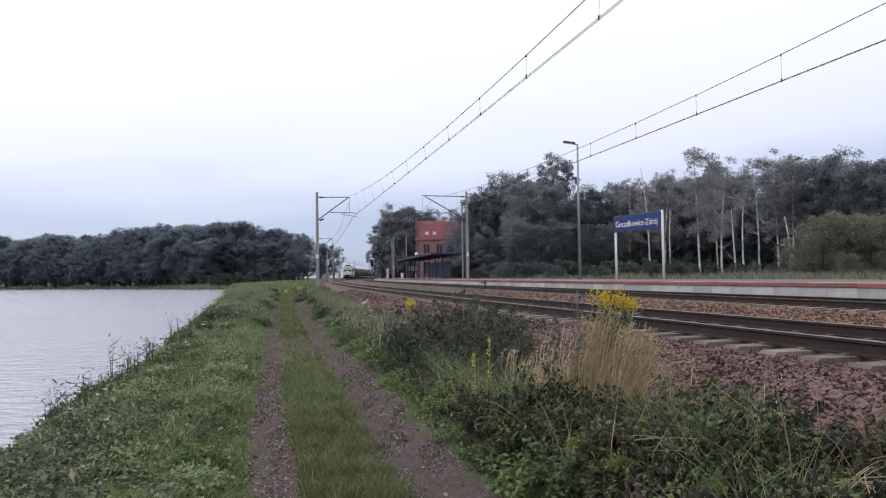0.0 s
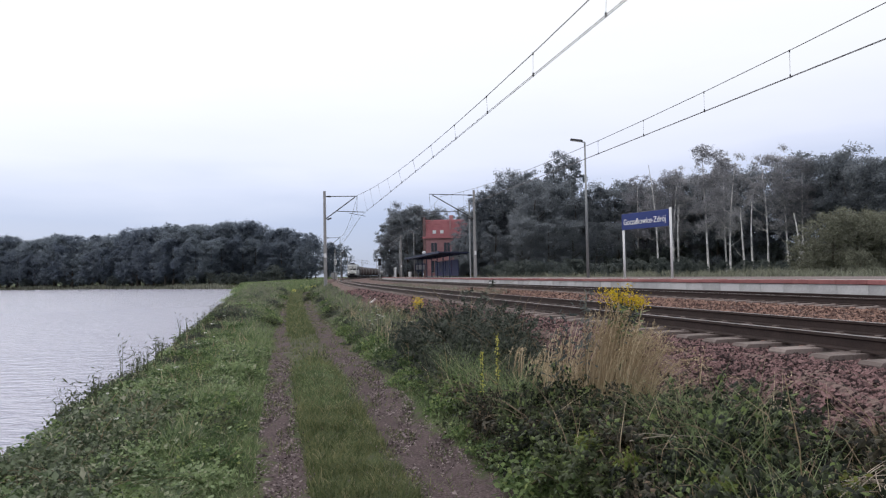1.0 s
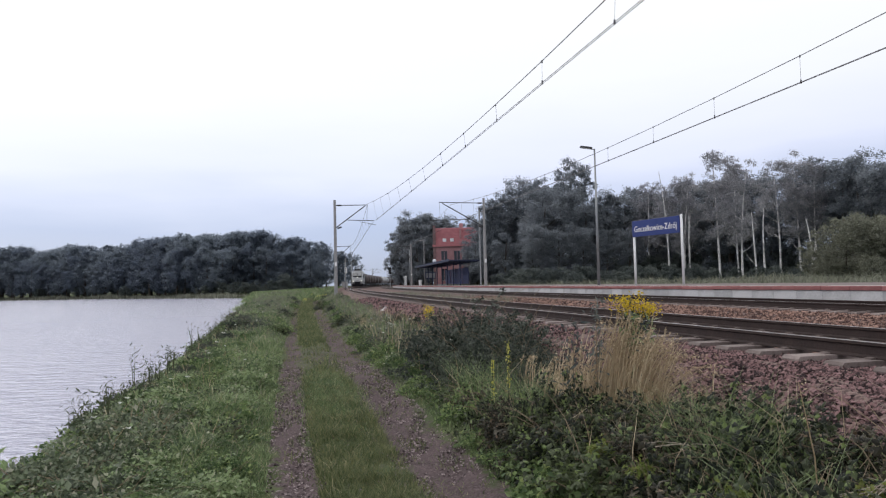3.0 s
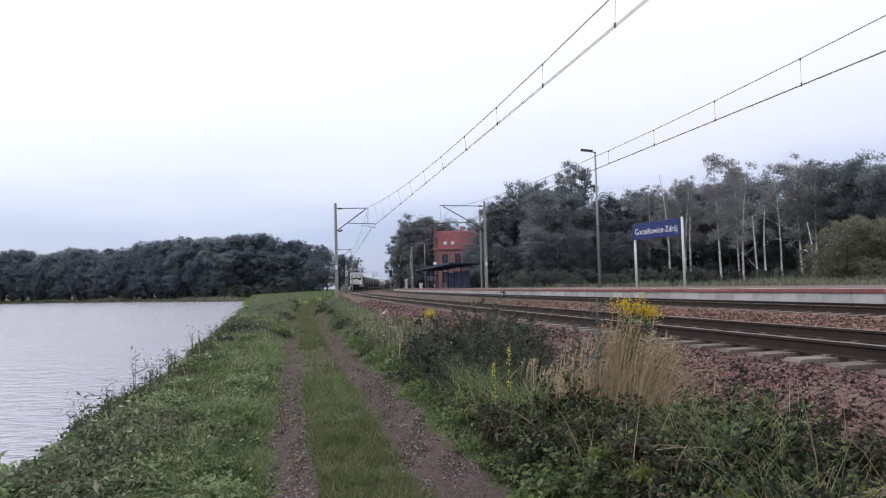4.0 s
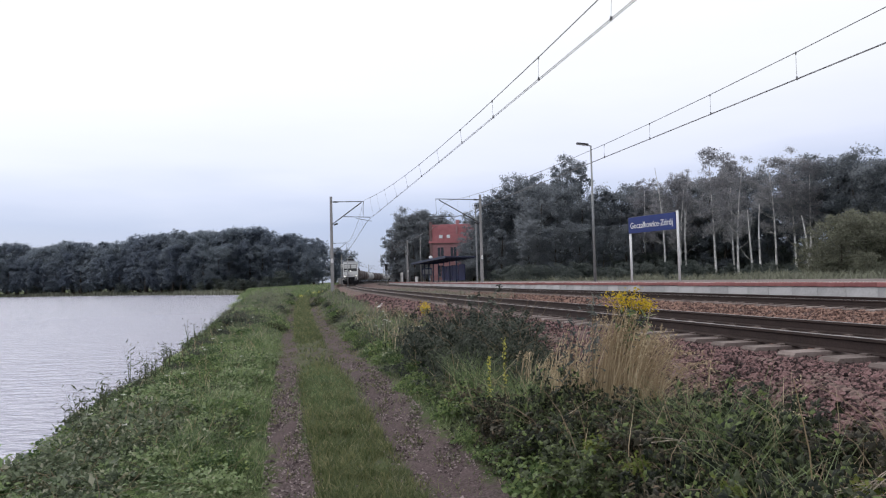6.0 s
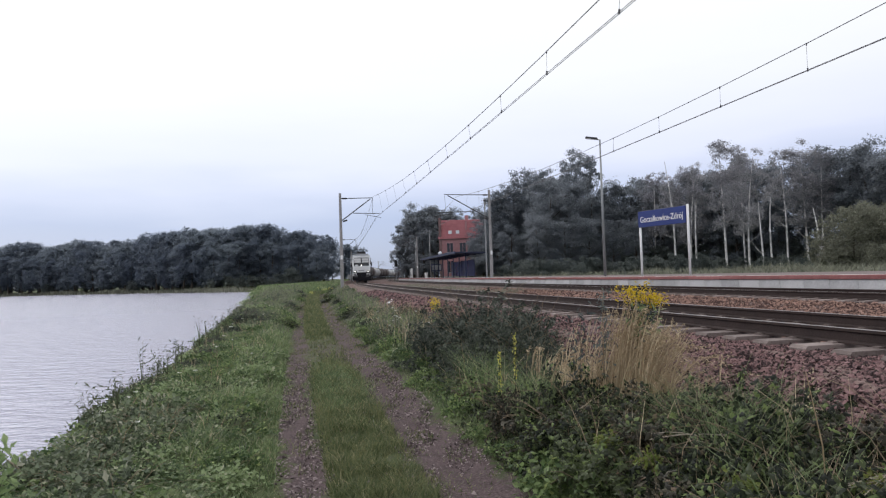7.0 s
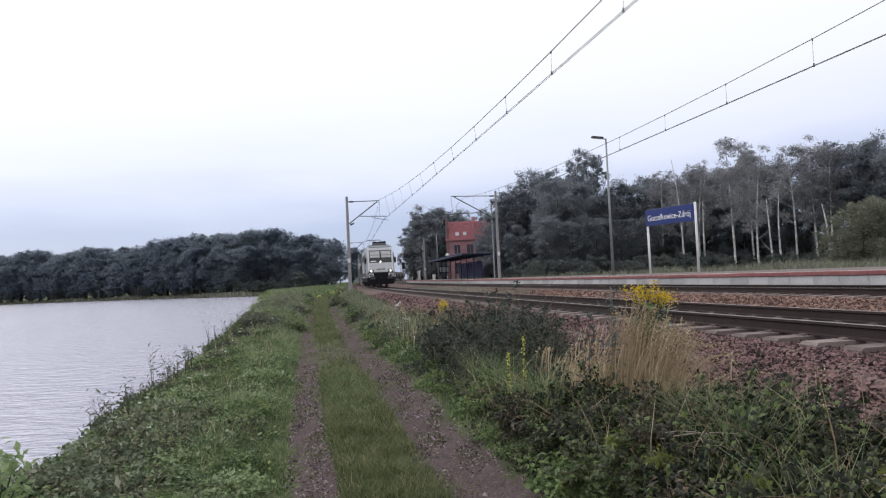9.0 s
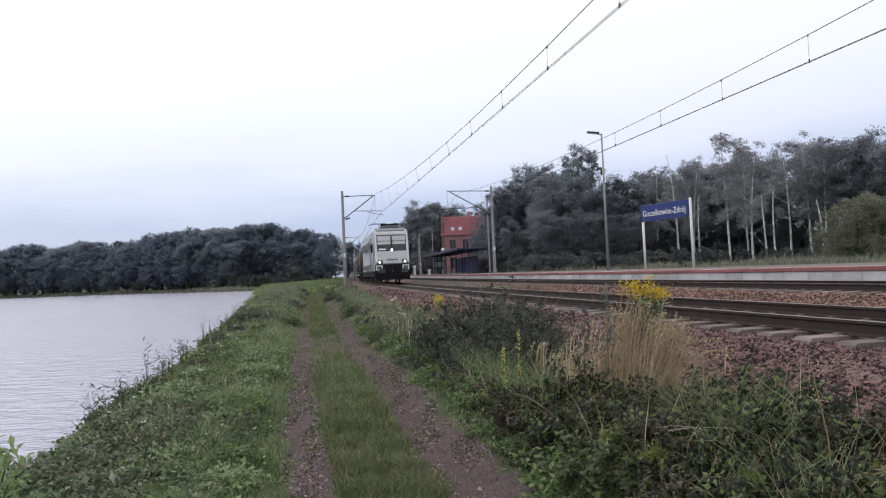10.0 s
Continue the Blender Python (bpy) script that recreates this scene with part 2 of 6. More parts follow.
def ground_material():
    """Turf, trodden gravel of the wheel tracks, and crushed stone, mixed by the masks of the ground mesh."""
    m = bpy.data.materials.new("ground_turf_and_gravel")
    m.use_nodes = True
    nt, ln = m.node_tree.nodes, m.node_tree.links
    b = nt["Principled BSDF"]
    b.inputs["Roughness"].default_value = 0.95
    b.inputs["Specular IOR Level"].default_value = 0.15
    co = nt.new("ShaderNodeTexCoord")

    def noise_mix(scale, c1, c2, lo=0.35, hi=0.65):
        n = nt.new("ShaderNodeTexNoise")
        n.inputs["Scale"].default_value, n.inputs["Detail"].default_value = scale, 7.0
        n.inputs["Roughness"].default_value = 0.65
        r = nt.new("ShaderNodeMapRange")
        r.inputs["From Min"].default_value, r.inputs["From Max"].default_value = lo, hi
        x = nt.new("ShaderNodeMix")
        x.data_type = "RGBA"
        x.inputs[6].default_value, x.inputs[7].default_value = (*c1, 1), (*c2, 1)
        ln.new(co.outputs["Object"], n.inputs["Vector"])
        ln.new(n.outputs["Fac"], r.inputs["Value"])
        ln.new(r.outputs[0], x.inputs[0])
        return x

    def blend(mask, a, c):
        x = nt.new("ShaderNodeMix")
        x.data_type = "RGBA"
        ln.new(mask, x.inputs[0])
        ln.new(a, x.inputs[6])
        ln.new(c, x.inputs[7])
        return x.outputs[2]

    turf = noise_mix(0.9, (0.045, 0.062, 0.026), (0.10, 0.118, 0.055))
    dirt = noise_mix(6.0, (0.046, 0.032, 0.034), (0.112, 0.080, 0.083))
    grit = noise_mix(45.0, (0.040, 0.028, 0.030), (0.26, 0.205, 0.205), 0.42, 0.70)
    half = nt.new("ShaderNodeMix")
    half.data_type = "RGBA"
    half.inputs[0].default_value = 0.45
    ln.new(dirt.outputs[2], half.inputs[6])
    ln.new(grit.outputs[2], half.inputs[7])
    ball = noise_mix(14.0, (0.06, 0.040, 0.038), (0.24, 0.170, 0.155))
    a1, a2 = nt.new("ShaderNodeAttribute"), nt.new("ShaderNodeAttribute")
    a1.attribute_name, a2.attribute_name = "dirt", "crushed"
    edge = nt.new("ShaderNodeTexNoise")
    edge.inputs["Scale"].default_value, edge.inputs["Detail"].default_value = 7.0, 6.0
    ln.new(co.outputs["Object"], edge.inputs["Vector"])
    e2 = nt.new("ShaderNodeMath")
    e2.operation = "MULTIPLY_ADD"
    e2.inputs[1].default_value = 1.4
    ln.new(edge.outputs["Fac"], e2.inputs[0])
    ln.new(a1.outputs["Fac"], e2.inputs[2])
    e3 = nt.new("ShaderNodeMapRange")
    e3.inputs["From Min"].default_value, e3.inputs["From Max"].default_value = 1.04, 1.34
    ln.new(e2.outputs[0], e3.inputs["Value"])
    c = blend(e3.outputs[0], turf.outputs[2], half.outputs[2])
    c = blend(a2.outputs["Fac"], c, ball.outputs[2])
    ln.new(c, b.inputs["Base Color"])
    bn, bt = nt.new("ShaderNodeBump"), nt.new("ShaderNodeTexNoise")
    bt.inputs["Scale"].default_value, bt.inputs["Detail"].default_value = 30.0, 8.0
    bn.inputs["Strength"].default_value, bn.inputs["Distance"].default_value = 0.7, 0.03
    ln.new(co.outputs["Object"], bt.inputs["Vector"])
    ln.new(bt.outputs["Fac"], bn.inputs["Height"])
    ln.new(bn.outputs[0], b.inputs["Normal"])
    return m


def water_material():
    """Turbid pond water with small wind ripples; its base colour also holds sky reflection."""
    m = bpy.data.materials.new("sky_tinted_pond_water")
    m.use_nodes = True
    nt, ln = m.node_tree.nodes, m.node_tree.links
    b = nt["Principled BSDF"]
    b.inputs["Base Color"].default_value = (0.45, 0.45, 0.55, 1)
    b.inputs["Roughness"].default_value, b.inputs["IOR"].default_value = 0.16, 1.33
    co, mp = nt.new("ShaderNodeTexCoord"), nt.new("ShaderNodeMapping")
    mp.inputs["Rotation"].default_value = (0, 0, radians(-8))
    mp.inputs["Scale"].default_value = (1.15, 1.9, 1.0)
    ln.new(co.outputs["Object"], mp.inputs[0])
    last = None
    for s, d, k in ((1.3, 0.22, 0.8), (4.0, 0.09, 0.8)):
        t, bn = nt.new("ShaderNodeTexNoise"), nt.new("ShaderNodeBump")
        t.inputs["Scale"].default_value, t.inputs["Detail"].default_value = s, 4.0
        bn.inputs["Strength"].default_value, bn.inputs["Distance"].default_value = k, d
        ln.new(mp.outputs[0], t.inputs["Vector"])
        ln.new(t.outputs["Fac"], bn.inputs["Height"])
        if last:
            ln.new(last, bn.inputs["Normal"])
        last = bn.outputs[0]
    ln.new(last, b.inputs["Normal"])
    return m


# ---- plan: the near track's centre line bends gently to the right; s runs along it, n is the offset to its right ----
HEAD, BEND, CAMERA_N = radians(14.055), 0.000719, 6.54
RAIL_Z, TRACK_GAP, PLATFORM_Z, WATER_Z = 0.996, 6.89, 1.34, -0.5
_s = np.arange(-400.0, 1600.0, 0.25)
_th = HEAD - BEND * np.clip(_s, -100, 600)
_x, _y = np.cumsum(-np.sin(_th)) * 0.25, np.cumsum(np.cos(_th)) * 0.25
_i = int(np.argmin(abs(_s)))
_x += CAMERA_N * math.cos(HEAD) - _x[_i]
_y += CAMERA_N * math.sin(HEAD) - _y[_i]


def at(s, n):
    """World x, y of a place s along the near track and n to its right."""
    th = np.interp(s, _s, _th)
    return np.interp(s, _s, _x) + n * np.cos(th), np.interp(s, _s, _y) + n * np.sin(th)


def heading(s):
    return math.degrees(float(np.interp(s, _s, _th)))


def on_track(s, n, z, turn=0.0):
    x, y = at(s, n)
    return pose(float(x), float(y), z, 0, 0, heading(s) + turn)


SHORE_S = [-400, 0, 20, 35, 50, 104, 152, 200]
SHORE_N = [-9.2, -9.2, -9.3, -9.8, -10.5, -13.8, -22.5, -40]
FAR_SHORE = [(-45, 148), (-86, 187), (-134, 216), (-420, 300)]
PROFILE_N = [-16, -13, -10.9, -10.2, -9.7, -8.9, -7.4, -6.95, -6.47, -6.05, -5.6, -5.2, -4.65, -3.9, -3.3, -2.15, -1.6, 1.6, 2.4, 3.5, 4.6, 5.2, 8.5, 8.8, 16, 24, 40, 900]
PROFILE_Z = [-2.0, -1.6, -0.9, -0.45, -0.10, 0.0, 0.02, 0.0, -0.05, 0.03, 0.02, -0.05, 0.02, 0.10, 0.16, 0.68, 0.775, 0.775, 0.70, 0.62, 0.68, 0.775, 0.775, 0.7, 0.9, 1.0, 1.1, 1.3]


def past_far_shore(x, y):
    best = np.full(np.shape(x), 1e9)
    sign = np.ones(np.shape(x))
    for (ax, ay), (bx, by) in zip(FAR_SHORE[:-1], FAR_SHORE[1:]):
        dx, dy = bx - ax, by - ay
        t = np.clip(((x - ax) * dx + (y - ay) * dy) / (dx * dx + dy * dy), 0, 1)
        px, py = x - ax - t * dx, y - ay - t * dy
        d = np.hypot(px, py)
        sg = np.sign(px * dy - py * dx)
        near = d < best
        best, sign = np.where(near, d, best), np.where(near, sg, sign)
    return best * sign


def ground_z(s, n):
    s, n = np.asarray(s, float), np.asarray(n, float)
    shore = np.interp(s, SHORE_S, SHORE_N)
    k = np.where(n < -7.2, -7.2 + (n + 7.2) * 3.0 / (-shore - 7.2), n)
    z = np.interp(k, PROFILE_N, PROFILE_Z)
    x, y = at(s, n)
    far = np.interp(past_far_shore(x, y), [-6, -2, 0, 1.5, 12, 60], [-2.0, -1.0, -0.55, -0.2, 0.3, 0.8])
    rise = np.interp(s, [28, 60, 115], [0, 0.35, 0.78]) * np.interp(n, [-30, -14, -9, -7, -5, -4.4, -2.7, -2.1], [0.3, 0.6, 0.9, 0.7, 0.7, 1, 1, 0])
    z = np.where((n > shore + 0.8) & (n < -2.2), z + rise, z)
    return np.where(n < -7.4, np.maximum(z, far), z)


# ---- mesh helpers ----
def mesh_of(name, verts, faces, mats, smooth=False, index=None):
    me = bpy.data.meshes.new(name)
    me.from_pydata(verts, [], faces)
    for m in (mats if isinstance(mats, (list, tuple)) else [mats]):
        me.materials.append(m)
    if index is not None:
        me.polygons.foreach_set("material_index", np.asarray(index, dtype=np.int32))
    if smooth:
        me.polygons.foreach_set("use_smooth", np.ones(len(me.polygons), dtype=bool))
    me.update()
    return me


def thing(name, label, category, m=None, group="", kind=""):
    ob = new(name)
    if m is not None:
        ob.matrix_basis = m
    return tagged(ob, label, category, group, kind)


def child(name, data, parent, m=None, label=""):
    ob = new(name, data)
    ob.parent = parent
    if m is not None:
        ob.matrix_basis = m
    return tagged(ob, label)


def part(name, bm, mat, parent, label="", m=None, smooth=False):
    """Links a bmesh as one mesh object under a thing or a part."""
    me = bpy.data.meshes.new(name)
    bm.to_mesh(me)
    bm.free()
    me.materials.append(mat)
    if smooth:
        me.polygons.foreach_set("use_smooth", np.ones(len(me.polygons), dtype=bool))
    return child(name, me, parent, m, label)


def box(bm, x0, x1, y0, y1, z0, z1, bevel=0.0):
    r = bmesh.ops.create_cube(bm, size=1.0, matrix=Matrix.LocRotScale(((x0 + x1) / 2, (y0 + y1) / 2, (z0 + z1) / 2), None, (x1 - x0, y1 - y0, z1 - z0)))
    if bevel:
        es = list({e for v in r["verts"] for e in v.link_edges})
        bmesh.ops.bevel(bm, geom=es, offset=bevel, segments=1, affect="EDGES", profile=0.5)
    return bm


def boxed(*a, **k):
    return box(bmesh.new(), *a, **k)


def rod(bm, a, b, r, r2=None, sides=6):
    a, b = Vector(a), Vector(b)
    d = b - a
    m = Matrix.Translation((a + b) / 2) @ d.to_track_quat("Z", "Y").to_matrix().to_4x4()
    bmesh.ops.create_cone(bm, cap_ends=True, segments=sides, radius1=r, radius2=r if r2 is None else r2, depth=d.length, matrix=m)
    return bm


def rodded(*a, **k):
    return rod(bmesh.new(), *a, **k)


def prism(bm, pts, y0, y1):
    """Extrudes the outline pts (x, z) from y0 to y1."""
    lo = [bm.verts.new((x, y0, z)) for x, z in pts]
    hi = [bm.verts.new((x, y1, z)) for x, z in pts]
    n = len(pts)
    bm.faces.new(lo)
    bm.faces.new(hi[::-1])
    for i in range(n):
        bm.faces.new((lo[i], hi[i], hi[(i + 1) % n], lo[(i + 1) % n]))
    bmesh.ops.recalc_face_normals(bm, faces=bm.faces)
    return bm


def sweep(profile, s0, s1, step, n, z):
    """Verts and faces of a profile (offset, height) drawn along the track."""
    ss = np.arange(s0, s1 + step / 2, step)
    k = len(profile)
    v = []
    for s in ss:
        for dn, dz in profile:
            x, y = at(s, n + dn)
            v.append((float(x), float(y), z + dz))
    f = []
    for i in range(len(ss) - 1):
        for j in range(k):
            a, b = i * k + j, i * k + (j + 1) % k
            f.append((a, b, b + k, a + k))
    f.append(tuple(range(k - 1, -1, -1)))
    f.append(tuple((len(ss) - 1) * k + j for j in range(k)))
    return v, f


def leaf_arrays(rng, centres, size, spread=0.35, up=0.35, wide=0.33):
    """A folded four-cornered leaf at each centre, turned at random but leaning to the sky."""
    n = len(centres)
    nor = rng.normal(size=(n, 3))
    nor[:, 2] = abs(nor[:, 2]) + up
    nor /= np.linalg.norm(nor, axis=1)[:, None]
    a = np.cross(nor, rng.normal(size=(n, 3)))
    a /= np.linalg.norm(a, axis=1)[:, None]
    b = np.cross(nor, a)
    sz = (size * (1 - spread + 2 * spread * rng.random(n)))[:, None]
    v = np.stack([centres - a * sz * 0.5, centres + b * sz * wide + nor * sz * 0.1, centres + a * sz * 0.55, centres - b * sz * wide + nor * sz * 0.1], 1)
    i = np.arange(n)[:, None] * 4
    return v.reshape(-1, 3), np.concatenate([i + [0, 1, 2], i + [0, 2, 3]])


def leaflet_arrays(rng, centres, size, spread=0.45, up=0.5):
    """Compound leaves of three folded, pointed leaflets on one stalk."""
    n = len(centres)
    nor = rng.normal(size=(n, 3))
    nor[:, 2] = abs(nor[:, 2]) + up
    nor /= np.linalg.norm(nor, axis=1)[:, None]
    a = np.cross(nor, rng.normal(size=(n, 3)))
    a /= np.linalg.norm(a, axis=1)[:, None]
    b = np.cross(nor, a)
    sz = (size * (1 - spread + 2 * spread * rng.random(n)))[:, None]
    vs = []
    for turn, k in ((-1.25, 0.8), (0.0, 1.0), (1.25, 0.8)):
        d, e = a * math.cos(turn) + b * math.sin(turn), b * math.cos(turn) - a * math.sin(turn)
        o = centres + d * sz * 0.12
        q = sz * k
        droop = nor * q * 0.18
        vs += [o, o + d * q * 0.35 + e * q * 0.34 - nor * q * 0.05, o + d * q - droop, o + d * q * 0.35 - e * q * 0.34 - nor * q * 0.05, o + d * q * 0.4 + nor * q * 0.06]
    v = np.stack(vs, 1)
    i = np.arange(n)[:, None] * 15
    return v.reshape(-1, 3), np.concatenate([i + [j + p, j + r, j + 4] for j in (0, 5, 10) for p, r in ((0, 1), (1, 2), (2, 3), (3, 0))])


def blade_arrays(rng, base, height, width, lean=0.35):
    """Bent grass blades, three triangles each."""
    n = len(base)
    ang = rng.random(n) * 2 * np.pi
    side = np.stack([np.cos(ang), np.sin(ang), np.zeros(n)], 1)
    la = rng.random(n) * 2 * np.pi
    le = np.stack([np.cos(la), np.sin(la), np.zeros(n)], 1) * (lean * height * (0.3 + rng.random(n)))[:, None]
    up = np.zeros((n, 3))
    up[:, 2] = height
    w = side * (width * (0.7 + 0.6 * rng.random(n)))[:, None] / 2
    mid = base + up * 0.58 + le * 0.3
    v = np.stack([base - w, base + w, mid + w * 0.75, mid - w * 0.75, base + up * 0.96 + le], 1)
    i = np.arange(n)[:, None] * 5
    return v.reshape(-1, 3), np.concatenate([i + [0, 1, 2], i + [0, 2, 3], i + [3, 2, 4]])


def joined(pieces):
    vs, fs, k = [], [], 0
    for v, f in pieces:
        vs.append(v)
        fs.append(f + k)
        k += len(v)
    return np.concatenate(vs), np.concatenate(fs)


def tube_bm(bm, pts, radii, sides=7):
    rings = []
    for i, p in enumerate(pts):
        d = (Vector(pts[min(i + 1, len(pts) - 1)]) - Vector(pts[max(i - 1, 0)])).normalized()
        q = d.to_track_quat("Z", "Y")
        rings.append([bm.verts.new(Vector(p) + q @ Vector((math.cos(a) * radii[i], math.sin(a) * radii[i], 0))) for a in [2 * math.pi * j / sides for j in range(sides)]])
    for r1, r2 in zip(rings[:-1], rings[1:]):
        for j in range(sides):
            bm.faces.new((r1[j], r1[(j + 1) % sides], r2[(j + 1) % sides], r2[j]))
    bm.faces.new(rings[-1])
    return bm


# ---- ground, water ----
def build_ground():
    ss = np.concatenate([[-400, -250, -150, -90, -50, -25, -12], np.arange(-6, 45, 0.5), np.arange(45, 120, 1.5), np.arange(120, 260, 4), np.arange(260, 620, 20), [700, 850, 1050, 1300, 1590]])
    nn = np.concatenate([[-900, -700, -500, -350, -250, -180, -140, -110, -90, -75, -62, -52, -44, -38, -33, -29, -26, -23.5, -21.5, -20, -18.5, -17, -15.8, -14.6, -13.6, -12.8, -12.1, -11.5],
                         np.arange(-11.0, -1.4, 0.13), [-0.7, 0, 0.7, 1.6, 2.0, 2.4, 2.9, 3.5, 4.1, 4.6, 5.0, 5.4, 6.2, 7, 7.8, 8.5, 8.8, 10, 12, 14, 16, 20, 24, 30, 40, 60, 90, 140, 220, 350, 600]])
    S, N = np.meshgrid(ss, nn, indexing="ij")
    x, y = at(S, N)
    z = ground_z(S, N)
    rng = np.random.default_rng(3)
    z = z + np.where((N > -11) & (N < -1.6), 0.018, 0.0) * rng.normal(size=z.shape)
    wob = 0.06 * np.sin(S * 0.9) + 0.05 * np.sin(S * 2.3 + 1)
    m = N + wob
    rut = np.maximum(np.clip(1.25 - abs(m + 6.46) / 0.24, 0, 1), np.clip(1.25 - abs(m + 5.18) / 0.48, 0, 1))
    bare = np.exp(-((S - 17.5) / 5.5) ** 2) * np.clip(1.6 - abs(m + 5.85) / 0.4, 0, 1) * 0.52
    rut = np.maximum(rut, bare) * (1 - 0.40 * np.clip((S - 30) / 30, 0, 1))
    rut = np.where(S > 140, 0, rut)
    crushed = np.clip((N + 3.45) / 0.5, 0, 1) * np.clip((9 - N) / 0.4, 0, 1)
    v = np.stack([x, y, z], -1).reshape(-1, 3)
    a, b = S.shape
    i = (np.arange(a - 1)[:, None] * b + np.arange(b - 1)).reshape(-1, 1)
    f = np.concatenate([i, i + b, i + b + 1, i + 1], 1)
    me = mesh_of("ground", v, f, ground_material(), smooth=True)
    for name, val in (("dirt", rut), ("crushed", crushed)):
        at_ = me.attributes.new(name, "FLOAT", "POINT")
        at_.data.foreach_set("value", val.reshape(-1).astype(np.float32))
    if me.polygons[len(me.polygons) // 2].normal.z < 0:
        me.flip_normals()
    tagged(new("ground", me), "grassy dike with a worn gravel wheel track beside the railway", "ground", kind="structure")
    w = bmesh.new()
    pts = [(60, -420), (60, 60), (-6, 150), (-30, 172), (-130, 260), (-600, 400), (-900, 400), (-900, -420)]
    w.faces.new([w.verts.new((px, py, WATER_Z)) for px, py in pts[::1]])
    bmesh.ops.recalc_face_normals(w, faces=w.faces)
    me = bpy.data.meshes.new("water")
    w.to_mesh(me)
    w.free()
    if me.polygons[0].normal.z < 0:
        me.flip_normals()
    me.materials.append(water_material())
    tagged(new("water", me), "pale sky-tinted pond water with small wind ripples", "water", kind="structure")


# ---- railway tracks ----
RAIL = [(-0.036, 0.0), (-0.036, -0.03), (-0.012, -0.045), (-0.012, -0.13), (-0.07, -0.145), (-0.07, -0.16), (0.07, -0.16), (0.07, -0.145), (0.012, -0.13), (0.012, -0.045), (0.036, -0.03), (0.036, 0.0)]


def sleeper_mesh():
    bm = bmesh.new()
    prism(bm, [(-1.3, 0.0), (-1.3, 0.16), (-1.27, 0.19), (-0.45, 0.19), (-0.3, 0.16), (0.3, 0.16), (0.45, 0.19), (1.27, 0.19), (1.3, 0.16), (1.3, 0.0)], -0.13, 0.13)
    for x in (-0.7525, 0.7525):
        for d in (-0.11, 0.11):
            box(bm, x + d - 0.03, x + d + 0.03, -0.04, 0.04, 0.19, 0.21)
    me = bpy.data.meshes.new("sleeper")
    bm.to_mesh(me)
    bm.free()
    me.materials.append(M["sleeper"])
    return me


def build_track(n, label, count, sleeper):
    t = thing("railway_track", label, "track", kind="structure", group="railway tracks")
    for side in (-0.7525, 0.7525):
        v, f = sweep(RAIL, -40, 640, 2.0, n + side, RAIL_Z)
        k = len(RAIL)
        idx = [1 if (i % k) == k - 1 else 0 for i in range(len(f) - 2)] + [0, 0]
        child("rail", mesh_of("rail", v, f, [M["rail_side"], M["rail_top"]], index=idx), t, label="rusty steel rail with a worn bright head")
    for i in range(count):
        s = -2.0 + i * 0.62
        child("sleeper", sleeper, t, on_track(s, n, RAIL_Z - 0.16 - 0.19, random.uniform(-0.6, 0.6)))
    bm = bmesh.new()
    far = -2.0 + count * 0.62
    while far < 330:
        x, y = at(far, n)
        r = bmesh.ops.create_cube(bm, size=1.0, matrix=pose(float(x), float(y), RAIL_Z - 0.255, 0, 0, heading(far)) @ Matrix.Diagonal((2.6, 0.26, 0.19, 1)))
        far += 0.62
    tagged(part("far_sleepers", bm, M["sleeper"], t), kind="stuff")


def stones(name, label, mat, rng, bands):
    """Loose crushed stone: eight-sided jittered lumps."""
    pieces = []
    base = np.array([(1, 0, 0), (0, 1, 0), (-1, 0, 0), (0, -1, 0), (0, 0, 1), (0, 0, -1)], float)
    tri = np.array([(0, 1, 4), (1, 2, 4), (2, 3, 4), (3, 0, 4), (1, 0, 5), (2, 1, 5), (3, 2, 5), (0, 3, 5)])
    for s0, s1, n0, n1, dens, size in bands:
        c = int((s1 - s0) * (n1 - n0) * dens)
        s, n = s0 + (s1 - s0) * rng.random(c), n0 + (n1 - n0) * rng.random(c)
        x, y = at(s, n)
        z = ground_z(s, n) + size * 0.25 * rng.random(c)
        r = size * (0.6 + 0.8 * rng.random((c, 1, 1)))
        p = base[None] * r * (0.75 + 0.5 * rng.random((c, 6, 1))) * np.array([1, 1, 0.72])
        p = p + 0.28 * r * rng.normal(size=p.shape)
        ang = rng.random(c) * 6.28
        ca, sa = np.cos(ang)[:, None], np.sin(ang)[:, None]
        q = np.stack([p[..., 0] * ca - p[..., 1] * sa, p[..., 0] * sa + p[..., 1] * ca, p[..., 2]], -1)
        q += np.stack([x, y, z], -1)[:, None]
        f = (np.arange(c)[:, None, None] * 6 + tri[None]).reshape(-1, 3)
        pieces.append((q.reshape(-1, 3), f))
    v, f = joined(pieces)
    tagged(new(name, mesh_of(name, v, f, mat)), label, "ballast", kind="stuff")


